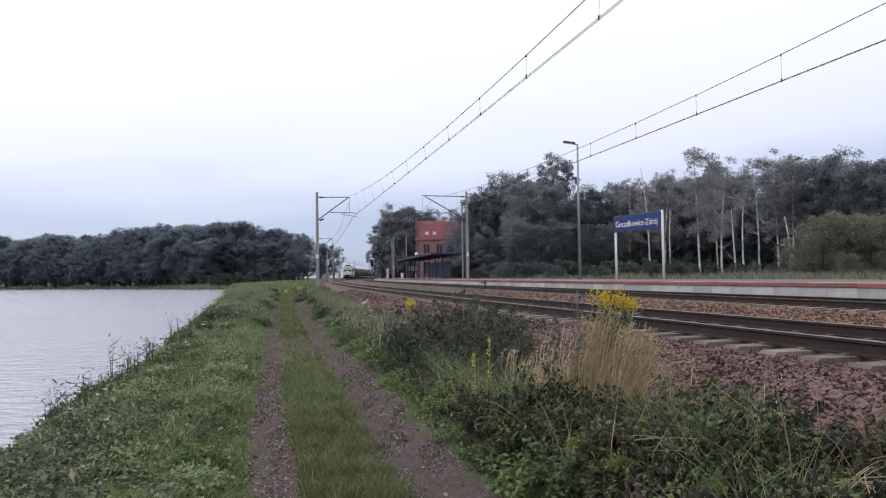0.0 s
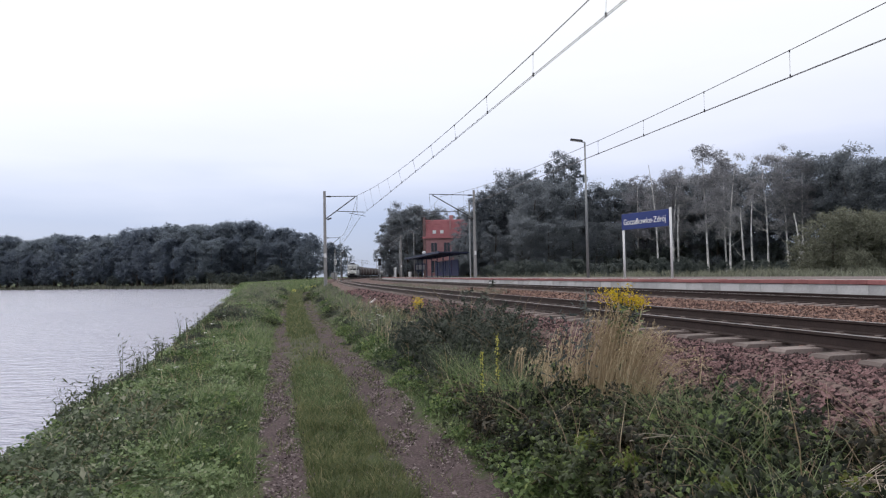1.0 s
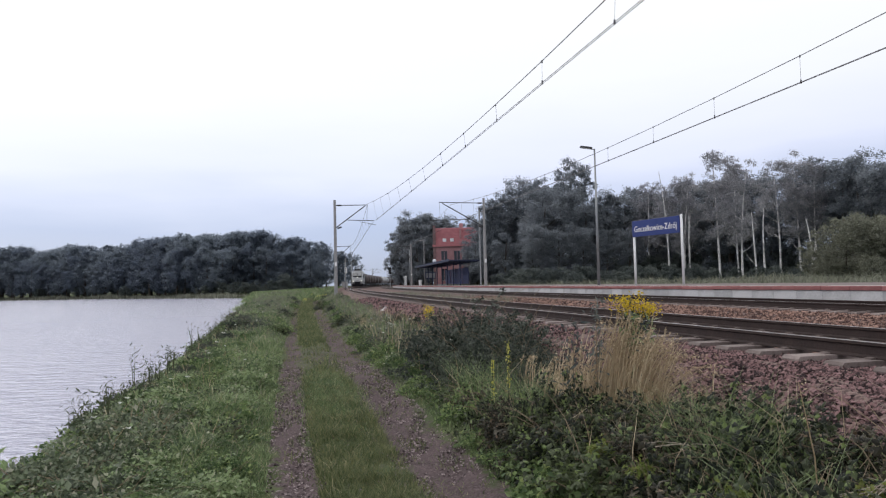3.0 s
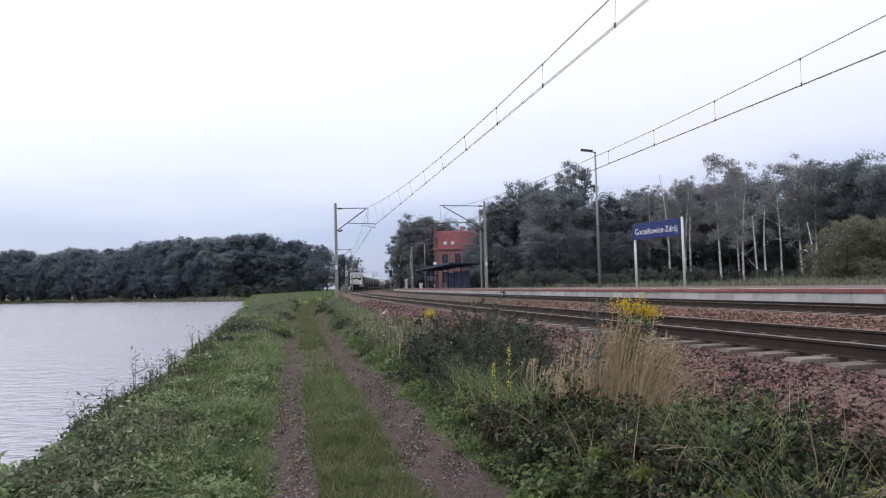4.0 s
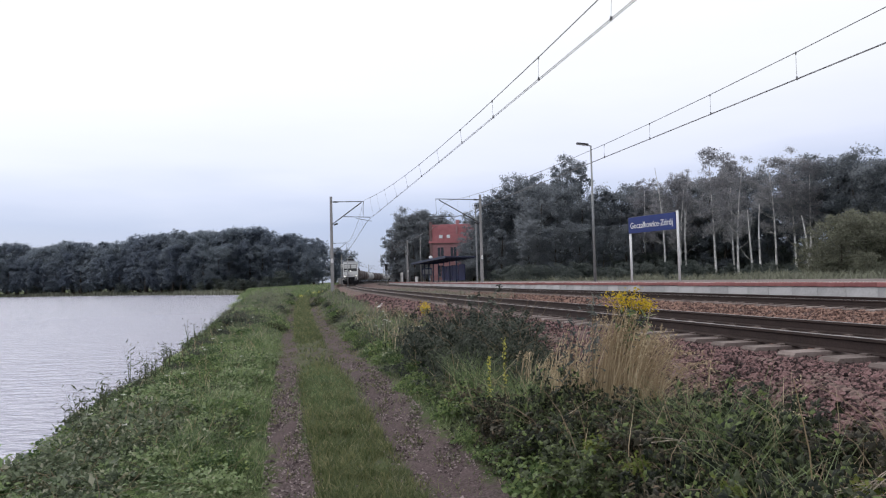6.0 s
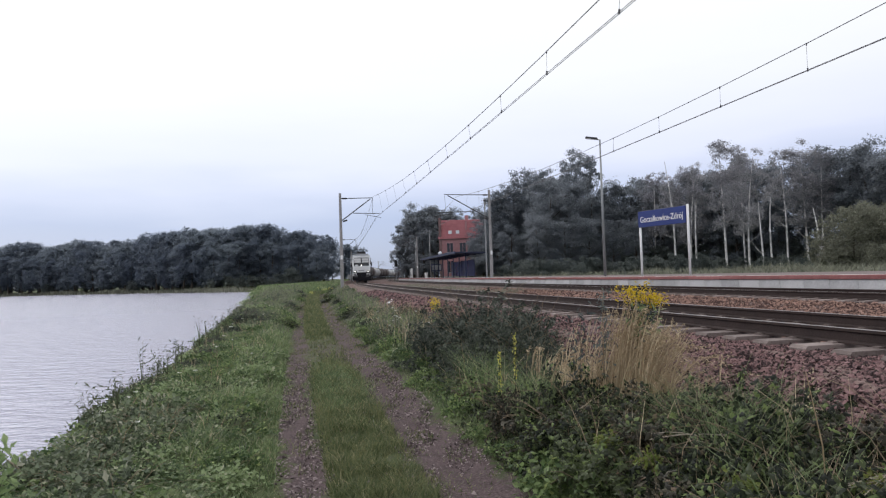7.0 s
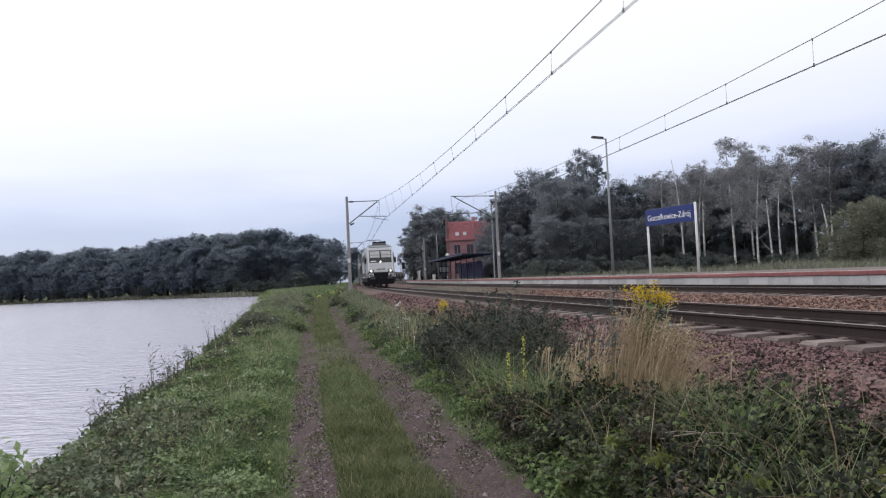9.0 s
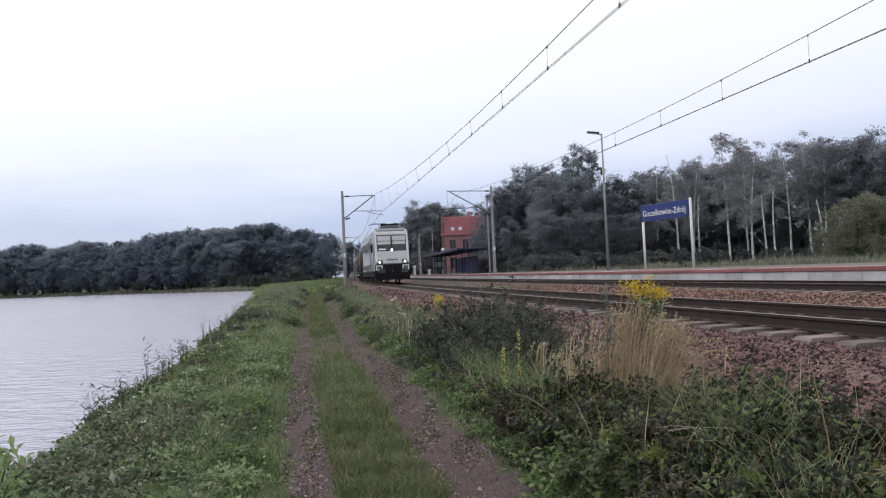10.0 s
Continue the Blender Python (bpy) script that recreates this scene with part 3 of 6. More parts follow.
# ---- platform ----
def build_platform():
    p = thing("platform", "low station platform with concrete edge panels and red coping", "platform", kind="structure")
    n0 = TRACK_GAP + 1.75
    v, f = sweep([(0.42, -0.012), (0.42, -0.6), (6.2, -0.6), (6.2, -0.012)], -12, 172, 2.0, n0, PLATFORM_Z)
    child("paving", mesh_of("paving", v, f, M["paving"]), p)
    bm = boxed(0, 0.16, -0.545, 0.545, -0.75, -0.125, bevel=0.012)
    panel = bpy.data.meshes.new("edge_panel")
    bm.to_mesh(panel)
    bm.free()
    panel.materials.append(M["concrete"])
    bm = boxed(-0.04, 0.30, -0.545, 0.545, -0.122, 0.0, bevel=0.012)
    cop = bpy.data.meshes.new("coping_block")
    bm.to_mesh(cop)
    bm.free()
    cop.materials.append(M["red_coping"])
    for i in range(165):
        s = -10.0 + i * 1.1
        child("edge_panel", panel, p, on_track(s, n0 + random.uniform(-0.008, 0.008), PLATFORM_Z, random.uniform(-0.15, 0.15)))
        child("coping_block", cop, p, on_track(s, n0, PLATFORM_Z + random.uniform(-0.006, 0.006)))
    v, f = sweep([(0.31, 0.004), (0.31, -0.05), (0.42, -0.05), (0.42, 0.004)], -12, 172, 2.0, n0, PLATFORM_Z)
    child("white_edge_line", mesh_of("white_edge_line", v, f, M["white_line"]), p)


def build_station_sign():
    R, L = Vector((10.70, 35.0, PLATFORM_Z)), Vector((9.15, 38.0, PLATFORM_Z))
    mid = (R + L) / 2
    d = R - L
    sign = thing("station_sign", "blue station name sign with white letters on two white posts", "sign", pose(mid.x, mid.y, mid.z, 0, 0, math.degrees(math.atan2(d.y, d.x))))
    w = d.length
    part("panel", boxed(-w / 2 - 0.02, w / 2 + 0.0, -0.03, 0.03, 2.52, 3.36, bevel=0.012), M["sign_blue"], sign, "dark blue enamel panel")
    for x, top in ((-w / 2 + 0.02, 2.6), (w / 2 + 0.06, 3.42)):
        part("post", rodded((x, 0.06, -0.05), (x, 0.06, top), 0.06, sides=10), M["white_paint"], sign, "white steel post", smooth=True)
    cu = bpy.data.curves.new("lettering", "FONT")
    cu.body = "Goczałkowice-Zdrój"
    cu.align_x, cu.align_y = "CENTER", "CENTER"
    cu.size, cu.extrude = 0.44, 0.006
    tmp = bpy.data.objects.new("tmp", cu)
    scene.collection.objects.link(tmp)
    bpy.context.view_layer.update()
    me = bpy.data.meshes.new_from_object(tmp.evaluated_get(bpy.context.evaluated_depsgraph_get()))
    xs = [q.co.x for q in me.vertices]
    k = (w * 0.90) / (max(xs) - min(xs))
    for q in me.vertices:
        q.co.x *= k
    bpy.data.objects.remove(tmp)
    me.materials.clear()
    me.materials.append(M["lettering"])
    child("lettering", me, sign, pose(0, -0.04, 2.90, 90, 0, 0), "white station name lettering")


def street_lamp(m, height, label, arm=0.9, lean=180):
    l = thing("street_lamp", label, "street lamp", m, group="platform lamps")
    part("pole", rodded((0, 0, -0.1), (0, 0, height), 0.095, 0.05, sides=10), M["galv"], l, smooth=True)
    a = radians(lean)
    ax, ay = math.cos(a), math.sin(a)
    part("arm", rodded((0, 0, height - 0.03), (ax * 0.3, ay * 0.3, height + 0.02), 0.035), M["galv"], l)
    bm = boxed(0.15, arm, -0.14, 0.14, -0.05, 0.06, bevel=0.03)
    head = part("lamp_head", bm, M["dark_steel"], l, "flat dark grey lamp head", m=pose(0, 0, height + 0.03, 0, -8, lean))
    part("lamp_glass", boxed(0.28, arm - 0.06, -0.1, 0.1, -0.07, -0.045), M["lamp_off"], head)
    return l


# ---- overhead line ----
def mast(m, height, arm, label, tie=0.0, base_z=-0.8, contact=5.95):
    """A concrete mast; its bracket reaches arm metres along local x."""
    t = thing("catenary_mast", label, "mast", m, group="catenary masts")
    bm = bmesh.new()
    tube_bm(bm, [(0, 0, base_z), (0, 0, height)], [0.155, 0.105], 8)
    part("pole", bm, M["concrete_mast"], t)
    k = 1 if arm > 0 else -1
    part("tie", rodded((0, 0, height - 0.45), (arm, 0, height - 0.42 + tie), 0.035), M["dark_steel"], t)
    part("strut", rodded((0, 0, contact - 0.25), (arm * 0.93, 0, height - 0.5 + tie), 0.045), M["dark_steel"], t)
    part("registration_tube", rodded((arm * 0.38, 0, contact + 0.45), (arm * 1.2, 0, contact + 0.38), 0.03), M["dark_steel"], t)
    part("registration_arm", rodded((arm * 0.75, 0, contact + 0.30), (arm * 1.25, 0, contact + 0.03), 0.02), M["dark_steel"], t)
    part("dropper", rodded((arm, 0, height - 0.42 + tie), (arm * 0.98, 0, contact + 0.4), 0.012), M["dark_steel"], t)
    for z in (height - 0.45, contact - 0.25):
        part("insulator", rodded((k * 0.2, 0, z), (k * 0.55, 0, z + (0.12 if z < height - 1 else 0)), 0.07, sides=8), M["dark_steel"], t, "brown ribbed insulator")
    part("mast_plate", boxed(-0.09, 0.09, -0.20, -0.165, 2.5, 2.85), M["white_paint"], t, "small white plate with an unreadable mark")
    return t


def overhead_line(n, spans, label, offset):
    """Contact wires and messenger, span by span, with droppers; each span: start, end, sag, and the messenger's stagger at both ends."""
    t = thing("overhead_line", label, "cable", kind="structure", group="overhead lines")
    zc = RAIL_Z + (5.82 if n < 1 else 5.93)
    bm_m, bm_c = bmesh.new(), bmesh.new()
    k = 16
    for s0, s1, sag, m0, m1 in spans:
        last = None
        (x0, y0), (x1, y1) = at(s0, n + offset), at(s1, n + offset)
        (a0, b0), (a1, b1) = at(s0, n + m0), at(s1, n + m1)
        for i in range(k + 1):
            u = i / k
            zm = zc + 1.70 - 4 * sag * u * (1 - u)
            here = (Vector((a0 + (a1 - a0) * u, b0 + (b1 - b0) * u, zm)), Vector((x0 + (x1 - x0) * u, y0 + (y1 - y0) * u, zc - 0.05 * math.sin(math.pi * u))))
            if last:
                rod(bm_m, last[0], here[0], 0.0125, sides=5)
                for dx in (-0.026, 0.026):
                    rod(bm_c, last[1] + Vector((dx, 0, 0)), here[1] + Vector((dx, 0, 0)), 0.0095, sides=4)
            if 0 < i < k:
                drop = part("dropper", rodded(here[1], here[0], 0.005, sides=4), M["wire"], t)
                part("clamp", rod(rodded(here[1] - Vector((0, 0, 0.03)), here[1] + Vector((0, 0, 0.07)), 0.022, sides=5), here[0] - Vector((0, 0, 0.05)), here[0] + Vector((0, 0, 0.02)), 0.02, sides=5), M["dark_steel"], drop)
            last = here
    part("messenger_wire", bm_m, M["wire"], t)
    part("contact_wires", bm_c, M["wire"], t)


# ---- station house and canopy ----
def build_station_house():
    h = thing("station_house", "three-storey red brick station house with a steep red tiled roof", "house", on_track(127, 14.3, 0.9, -9))
    W_, D_ = 9.2, 13.0
    bm = boxed(0, W_, 0, D_, 0, 7.3)
    part("wall", bm, M["brick"], h)
    part("base_course", boxed(-0.05, W_ + 0.05, -0.05, D_ + 0.05, 0, 0.6), M["concrete_mast"], h)
    part("string_course", boxed(-0.06, W_ + 0.06, -0.06, D_ + 0.06, 4.2, 4.4), M["brick"], h)
    part("cornice", boxed(-0.12, W_ + 0.12, -0.12, D_ + 0.12, 7.1, 7.3), M["old_brick"], h, "projecting dark brick cornice")
    bm = bmesh.new()
    lo = [bm.verts.new(q) for q in ((-0.25, -0.25, 7.3), (W_ + 0.25, -0.25, 7.3), (W_ + 0.25, D_ + 0.25, 7.3), (-0.25, D_ + 0.25, 7.3))]
    hi = [bm.verts.new(q) for q in ((0.25, 0.9, 10.7), (W_ - 0.9, 0.9, 10.7), (W_ - 0.9, D_ - 0.9, 10.7), (0.25, D_ - 0.9, 10.7))]
    for i in range(4):
        bm.faces.new((lo[i], lo[(i + 1) % 4], hi[(i + 1) % 4], hi[i]))
    bm.faces.new(hi)
    bm.faces.new(lo[::-1])
    bmesh.ops.recalc_face_normals(bm, faces=bm.faces)
    roof = part("roof", bm, M["rooftile"], h, "steep red tiled mansard roof")
    for i in range(11):
        z = 7.5 + i * 0.29
        y = -0.25 + (z - 7.3) / 3.4 * 1.15 - 0.03
        part("tile_course", boxed(0.25, W_ - 0.6 * (i / 11) - 0.1, y - 0.02, y + 0.06, z, z + 0.035), M["rooftile"], roof)
    part("corner_pier", boxed(-0.12, 0.35, -0.14, 0.4, 0, 11.1), M["old_brick"], h, "tall brown brick corner pier above the eaves")
    part("cowl_pipe", boxed(4.6, 4.95, 0.25, 0.6, 8.5, 10.5, bevel=0.03), M["brick"], roof, "slim pinkish brick flue on the roof slope")
    part("chimney", boxed(4.6, 5.3, 6.0, 6.8, 10.6, 11.9), M["brick"], roof)
    for x in (1.6, 2.95):
        w = part("skylight", boxed(x, x + 0.62, 0.0, 0.35, 8.15, 8.75, bevel=0.02), M["lamp_off"], roof, "small pale skylight")
    for z0, z1, xs in ((4.9, 6.6, (1.3, 3.6, 6.2)), (1.3, 3.4, (1.3, 3.6, 6.2))):
        for x in xs:
            w = part("window", boxed(x, x + 1.05, -0.03, 0.1, z0, z1), M["glass"], h, "dark arched window")
            part("frame", boxed(x - 0.06, x + 1.11, -0.05, -0.032, z1 - 0.1, z1 + 0.12), M["brick"], w)
            part("mullion", boxed(x + 0.49, x + 0.56, -0.05, -0.032, z0, z1 - 0.1), M["brick"], w)
            part("sill", boxed(x - 0.1, x + 1.15, -0.12, -0.004, z0 - 0.14, z0 - 0.02), M["concrete_mast"], w)
    for y in (2, 5, 8, 11):
        for z0, z1 in ((4.9, 6.6), (1.3, 3.4)):
            w = part("window", boxed(-0.03, 0.1, y - 0.5, y + 0.5, z0, z1), M["glass"], h, "dark arched window")
            part("sill", boxed(-0.12, -0.004, y - 0.6, y + 0.6, z0 - 0.14, z0 - 0.02), M["concrete_mast"], w)


def build_canopy():
    c = thing("platform_canopy", "dark navy steel canopy with blue wall panels on the platform", "canopy", on_track(85, 11.2, PLATFORM_Z))
    ln = 34.0
    bm = bmesh.new()
    prism(bm, [(-0.6, 3.02), (-0.6, 3.14), (3.2, 3.06), (3.2, 2.94)], 0, ln)
    part("roof", bm, M["canopy"], c, "thin dark blue sloping roof")
    part("fascia", boxed(-0.68, -0.604, 0, ln, 2.95, 3.22), M["canopy"], c)
    for i in range(7):
        part("column", rodded((0.9, 1.2 + i * 4.7, 0), (0.9, 1.2 + i * 4.7, 3.0), 0.08, sides=8), M["canopy"], c)
        part("beam", boxed(-0.5, 3.1, 1.14 + i * 4.7, 1.26 + i * 4.7, 2.84, 2.94), M["canopy"], c)
    for i in range(1, 5):
        y = 1.4 + i * 4.7
        part("wall_panel", boxed(2.9, 2.96, y, y + 4.3, 0.15, 2.3, bevel=0.01), M["blue_panel"], c, "blue wall panel")
    b = thing("platform_clock_lamp", "round white globe lamp on the canopy edge", "lamp", on_track(100, 10.9, PLATFORM_Z + 3.12))
    bm = bmesh.new()
    bmesh.ops.create_icosphere(bm, subdivisions=2, radius=0.28, matrix=pose(0, 0, 0.35))
    part("globe", bm, M["lamp_off"], b, smooth=True)
    part("stem", rodded((0, 0, -0.2), (0, 0, 0.12), 0.05), M["dark_steel"], b)


# ---- trees ----
def tri_leaf_arrays(rng, centres, size, up=0.3):
    """One small pointed leaf at each centre, for crowns that are never near."""
    n = len(centres)
    nor = rng.normal(size=(n, 3))
    nor[:, 2] = abs(nor[:, 2]) + up
    nor /= np.linalg.norm(nor, axis=1)[:, None]
    a = np.cross(nor, rng.normal(size=(n, 3)))
    a /= np.linalg.norm(a, axis=1)[:, None]
    b = np.cross(nor, a)
    sz = (size * (0.6 + 0.8 * rng.random(n)))[:, None]
    v = np.stack([centres - a * sz * 0.5, centres + b * sz * 0.38, centres + a * sz * 0.5 - b * sz * 0.3], 1)
    return v.reshape(-1, 3), np.arange(n * 3).reshape(-1, 3)


def crown_mesh(name, rng, mat, height, width, base, clumps, per, leaf, ragged=0.3, flat=1.0):
    """A crown of lobes, each set with leafy twigs, with an uneven outline and gaps; it ends at its height and width."""
    lobes = max(7, clumps // 9)
    u = np.sort(rng.random(lobes))
    prof = np.sin(np.pi * np.clip(0.16 + 0.74 * u, 0, 1)) ** 0.7
    ang = np.arange(lobes) * 2.4 + rng.random(lobes) * 0.9
    rad = width / 2 * prof * np.sqrt(0.08 + 0.62 * rng.random(lobes)) * (1 + ragged * 0.6 * rng.normal(size=lobes))
    lc = np.stack([rad * np.cos(ang), rad * np.sin(ang), base + (height - base) * (0.08 + 0.84 * u)], 1)
    lr = width * (0.12 + 0.10 * rng.random(lobes))
    which = rng.integers(0, lobes, clumps)
    d = rng.normal(size=(clumps, 3)) + np.array([0, 0, 0.25])
    d /= np.linalg.norm(d, axis=1)[:, None]
    c = lc[which] + d * (lr[which] * (0.6 + 0.5 * rng.random(clumps)))[:, None] * np.array([1.1, 1.1, 0.85 * flat])
    spread = width * (0.022 + 0.026 * rng.random(clumps))
    p = (c[:, None] + rng.normal(size=(clumps, per, 3)) * spread[:, None, None] * np.array([1.15, 1.15, 0.75])).reshape(-1, 3)
    p[:, 2] = base + (p[:, 2] - base) * (height - base) / (np.quantile(p[:, 2], 0.996) - base)
    p[:, :2] *= width / 2 / np.quantile(np.hypot(p[:, 0], p[:, 1]), 0.985)
    p[:, 2] = np.maximum(p[:, 2], 0.05)
    v, f = tri_leaf_arrays(rng, p, np.full(len(p), leaf))
    return mesh_of(name, v, f, mat)


def trunk_mesh(name, rng, mat, height, base, r, limbs, width, lean=0.03):
    bm = bmesh.new()
    lx, ly = rng.normal() * lean * height, rng.normal() * lean * height
    pts = [(lx * u * u + 0.12 * math.sin(3 * u + lx), ly * u * u, height * 0.93 * u - 0.3) for u in np.linspace(0, 1, 8)]
    tube_bm(bm, pts, [r * (1.15 - u) ** 0.9 + 0.015 for u in np.linspace(0, 1, 8)])
    for i in range(limbs):
        u = base / height + (0.9 - base / height) * rng.random()
        j = min(int(u * 7), 6)
        p0 = Vector(pts[j])
        a = rng.random() * 6.28
        L = width * 0.42 * (0.5 + 0.6 * rng.random())
        p2 = p0 + Vector((math.cos(a) * L, math.sin(a) * L, L * (0.5 + 0.7 * rng.random())))
        p1 = (p0 + p2) / 2 + Vector((0, 0, -0.12 * L))
        rr = r * (1.1 - u) * 0.45
        tube_bm(bm, [p0, p1, p2], [rr, rr * 0.65, rr * 0.2], 5)
    me = bpy.data.meshes.new(name)
    bm.to_mesh(me)
    bm.free()
    me.materials.append(mat)
    return me


def copy_at(ob, m):
    """A copy whose size is that of m alone."""
    return copy_thing(ob, m @ Matrix.Diagonal([1 / q for q in ob.scale] + [1]))


def tree(m, label, category, trunk, crown, group):
    t = thing(category, label, category, m, group=group)
    child("trunk", trunk, t)
    if crown:
        child("crown", crown, t)
    return t


def scaled(s, n, z, k, kz=None, turn=None):
    x, y = at(s, n)
    return pose(float(x), float(y), z, 0, 0, random.uniform(0, 360) if turn is None else turn) @ Matrix.Diagonal((k, k, kz or k, 1))


def build_trees():
    rng = np.random.default_rng(11)
    oaks = [(trunk_mesh("trunk", rng, M["bark"], 15.5, 4, 0.36, 12, 9), crown_mesh("crown", rng, M["hazed_oak_leaf"], 17.0, 10.5, 1.2, 250, 120, 0.27)) for _ in range(4)]
    airy = [(trunk_mesh("trunk", rng, M["bark"], 17, 6, 0.3, 18, 8), crown_mesh("crown", rng, M["hazed_oak_leaf"], 18.0, 9.0, 5.0, 135, 80, 0.27, ragged=0.6)) for _ in range(2)]
    birches = [(trunk_mesh("trunk", rng, M["birch"], 14.5, 6, 0.115, 14, 5, 0.035), crown_mesh("crown", rng, M["hazed_birch_leaf"], 15.0, 5.4, 4.0, 250, 56, 0.14, ragged=0.35)) for _ in range(4)]
    shrubs = [(trunk_mesh("trunk", rng, M["bark"], 3.2, 0.5, 0.10, 7, 4), crown_mesh("crown", rng, M["olive_leaf"], 4.2, 5.2, 0.1, 130, 75, 0.14)) for _ in range(2)]
    dark_shrubs = [(trunk_mesh("trunk", rng, M["bark"], 2.6, 0.4, 0.09, 7, 4), crown_mesh("crown", rng, M["grey_leaf"], 3.6, 5.0, 0.05, 110, 70, 0.15)) for _ in range(2)]
    fars = [(trunk_mesh("trunk", rng, M["bark"], 12.5, 3, 0.3, 6, 8), crown_mesh("crown", rng, M["hazed_far_leaf"], 14.0, 10.5, 0.6, 190, 62, 0.36)) for _ in range(4)]
    first = {}

    def put(kind, i, m, label, category, group):
        key = (id(kind), i % len(kind))
        if key not in first:
            first[key] = tree(m, label, category, *kind[i % len(kind)], group)
        else:
            tagged(copy_at(first[key], m), label, category, group)

    # wood behind the platform: x, y, height
    def stand(kind, nominal, rows, label, category, group, z=0.9, squat=1.0):
        for i, (x, y, h) in enumerate(rows):
            k = h / nominal
            m = pose(x, y, z, 0, 0, random.uniform(0, 360)) @ Matrix.Diagonal((k * squat, k * squat, k, 1))
            put(kind, i, m, label, category, group)

    wood = [(4.3, 100, 10.2), (6.0, 100, 12.3), (7.3, 100, 13.2), (9.7, 101.5, 15.0), (12.0, 103, 15.1), (14.5, 104, 14.2), (10.6, 94, 12.6), (13.8, 95, 12.9), (16.6, 94, 11.4), (18.4, 97, 10.9),
            (19.9, 96, 11.8), (22.0, 95.5, 12.5), (24.2, 95, 12.6), (25.4, 93, 11.7), (5.6, 90, 6.8), (9.0, 89, 7.8), (12.0, 88, 7.4), (14.8, 87, 7.0), (17.4, 86, 6.6), (20.4, 87, 6.8), (2.4, 103, 8.4)]
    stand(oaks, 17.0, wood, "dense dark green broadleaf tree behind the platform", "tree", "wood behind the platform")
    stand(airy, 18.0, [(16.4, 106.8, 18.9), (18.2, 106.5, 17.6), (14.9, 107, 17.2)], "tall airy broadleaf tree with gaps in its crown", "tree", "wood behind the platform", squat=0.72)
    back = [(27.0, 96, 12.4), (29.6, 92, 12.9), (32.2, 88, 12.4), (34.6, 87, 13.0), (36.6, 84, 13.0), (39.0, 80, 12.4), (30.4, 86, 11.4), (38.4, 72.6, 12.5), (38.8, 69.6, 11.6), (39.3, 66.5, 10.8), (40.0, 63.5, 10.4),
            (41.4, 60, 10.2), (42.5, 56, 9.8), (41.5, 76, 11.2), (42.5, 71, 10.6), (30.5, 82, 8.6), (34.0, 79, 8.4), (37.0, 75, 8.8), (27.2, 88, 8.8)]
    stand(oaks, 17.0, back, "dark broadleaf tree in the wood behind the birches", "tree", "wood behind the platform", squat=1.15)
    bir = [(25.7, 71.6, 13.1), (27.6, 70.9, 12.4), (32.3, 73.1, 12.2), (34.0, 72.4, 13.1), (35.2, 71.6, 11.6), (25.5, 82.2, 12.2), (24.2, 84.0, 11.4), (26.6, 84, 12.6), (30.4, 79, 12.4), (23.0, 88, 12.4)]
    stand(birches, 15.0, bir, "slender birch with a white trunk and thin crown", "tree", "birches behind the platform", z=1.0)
    # bare white snags
    for x, y, hgt, forks in ((27.3, 66.6, 7.3, 1), (28.7, 68.2, 7.9, 0), (28.8, 59.4, 6.0, 4), (23.7, 81.7, 14.0, 6), (25.5, 80.0, 8.9, 2), (29.1, 59.8, 4.2, 2)):
        t = thing("dead_tree", "bare white broken birch snag without leaves", "tree", pose(x, y, 1.0, 0, 0, random.uniform(0, 360)), group="birch snags")
        child("trunk", trunk_mesh("trunk", rng, M["birch"], hgt, hgt * 0.4, 0.085, forks, 3.0, 0.05), t)
    willow = [(28.4, 53.2, 4.7), (29.6, 52.4, 4.9), (31.0, 51.6, 4.6), (32.6, 51.4, 4.6), (30.8, 55.5, 5.2), (33.5, 54, 5.0), (27.6, 55.5, 3.2), (26.8, 52.5, 1.9), (28.2, 49.6, 2.0)]
    stand(shrubs, 4.2, willow, "dusty olive green willow bush at the wood's edge", "bush", "bushes behind the platform", squat=0.9)
    for i in range(44):
        u = i / 43
        x, y = 4 + 29 * u + random.uniform(-1, 1), 84 - 29 * u + random.uniform(-2, 3)
        k = random.uniform(0.36, 0.62) * (0.8 if x > 22 else 1.0)
        put(dark_shrubs, i, pose(x, y, 0.9, 0, 0, random.uniform(0, 360)) @ Matrix.Diagonal((k, k, k, 1)), "dark undergrowth bush at the foot of the wood", "shrub", "bushes behind the platform")
    for i in range(30):
        u = i / 29
        x, y = 10 + 33 * u + random.uniform(-1, 1), 100 - 30 * u + random.uniform(-2, 3)
        put(dark_shrubs, i, pose(x, y, 0.9, 0, 0, random.uniform(0, 360)) @ Matrix.Diagonal((0.9, 0.9, 0.95, 1)), "dark undergrowth bush at the foot of the wood", "shrub", "bushes behind the platform")
    for i, (s, n, k) in enumerate([(70, 17.5, 0.5), (62, 18, 0.45), (54, 19, 0.4), (76, 17, 0.6), (47, 20, 0.4)]):
        put(dark_shrubs, i, scaled(s, n, 0.9, k), "low dark bush at the back of the platform", "bush", "bushes behind the platform")
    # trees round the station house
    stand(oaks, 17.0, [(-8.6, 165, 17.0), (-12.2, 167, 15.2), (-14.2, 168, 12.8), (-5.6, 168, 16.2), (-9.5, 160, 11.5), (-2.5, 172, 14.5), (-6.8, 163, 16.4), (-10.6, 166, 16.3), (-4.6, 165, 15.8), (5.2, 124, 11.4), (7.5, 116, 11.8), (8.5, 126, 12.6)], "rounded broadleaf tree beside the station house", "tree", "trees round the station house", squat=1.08)
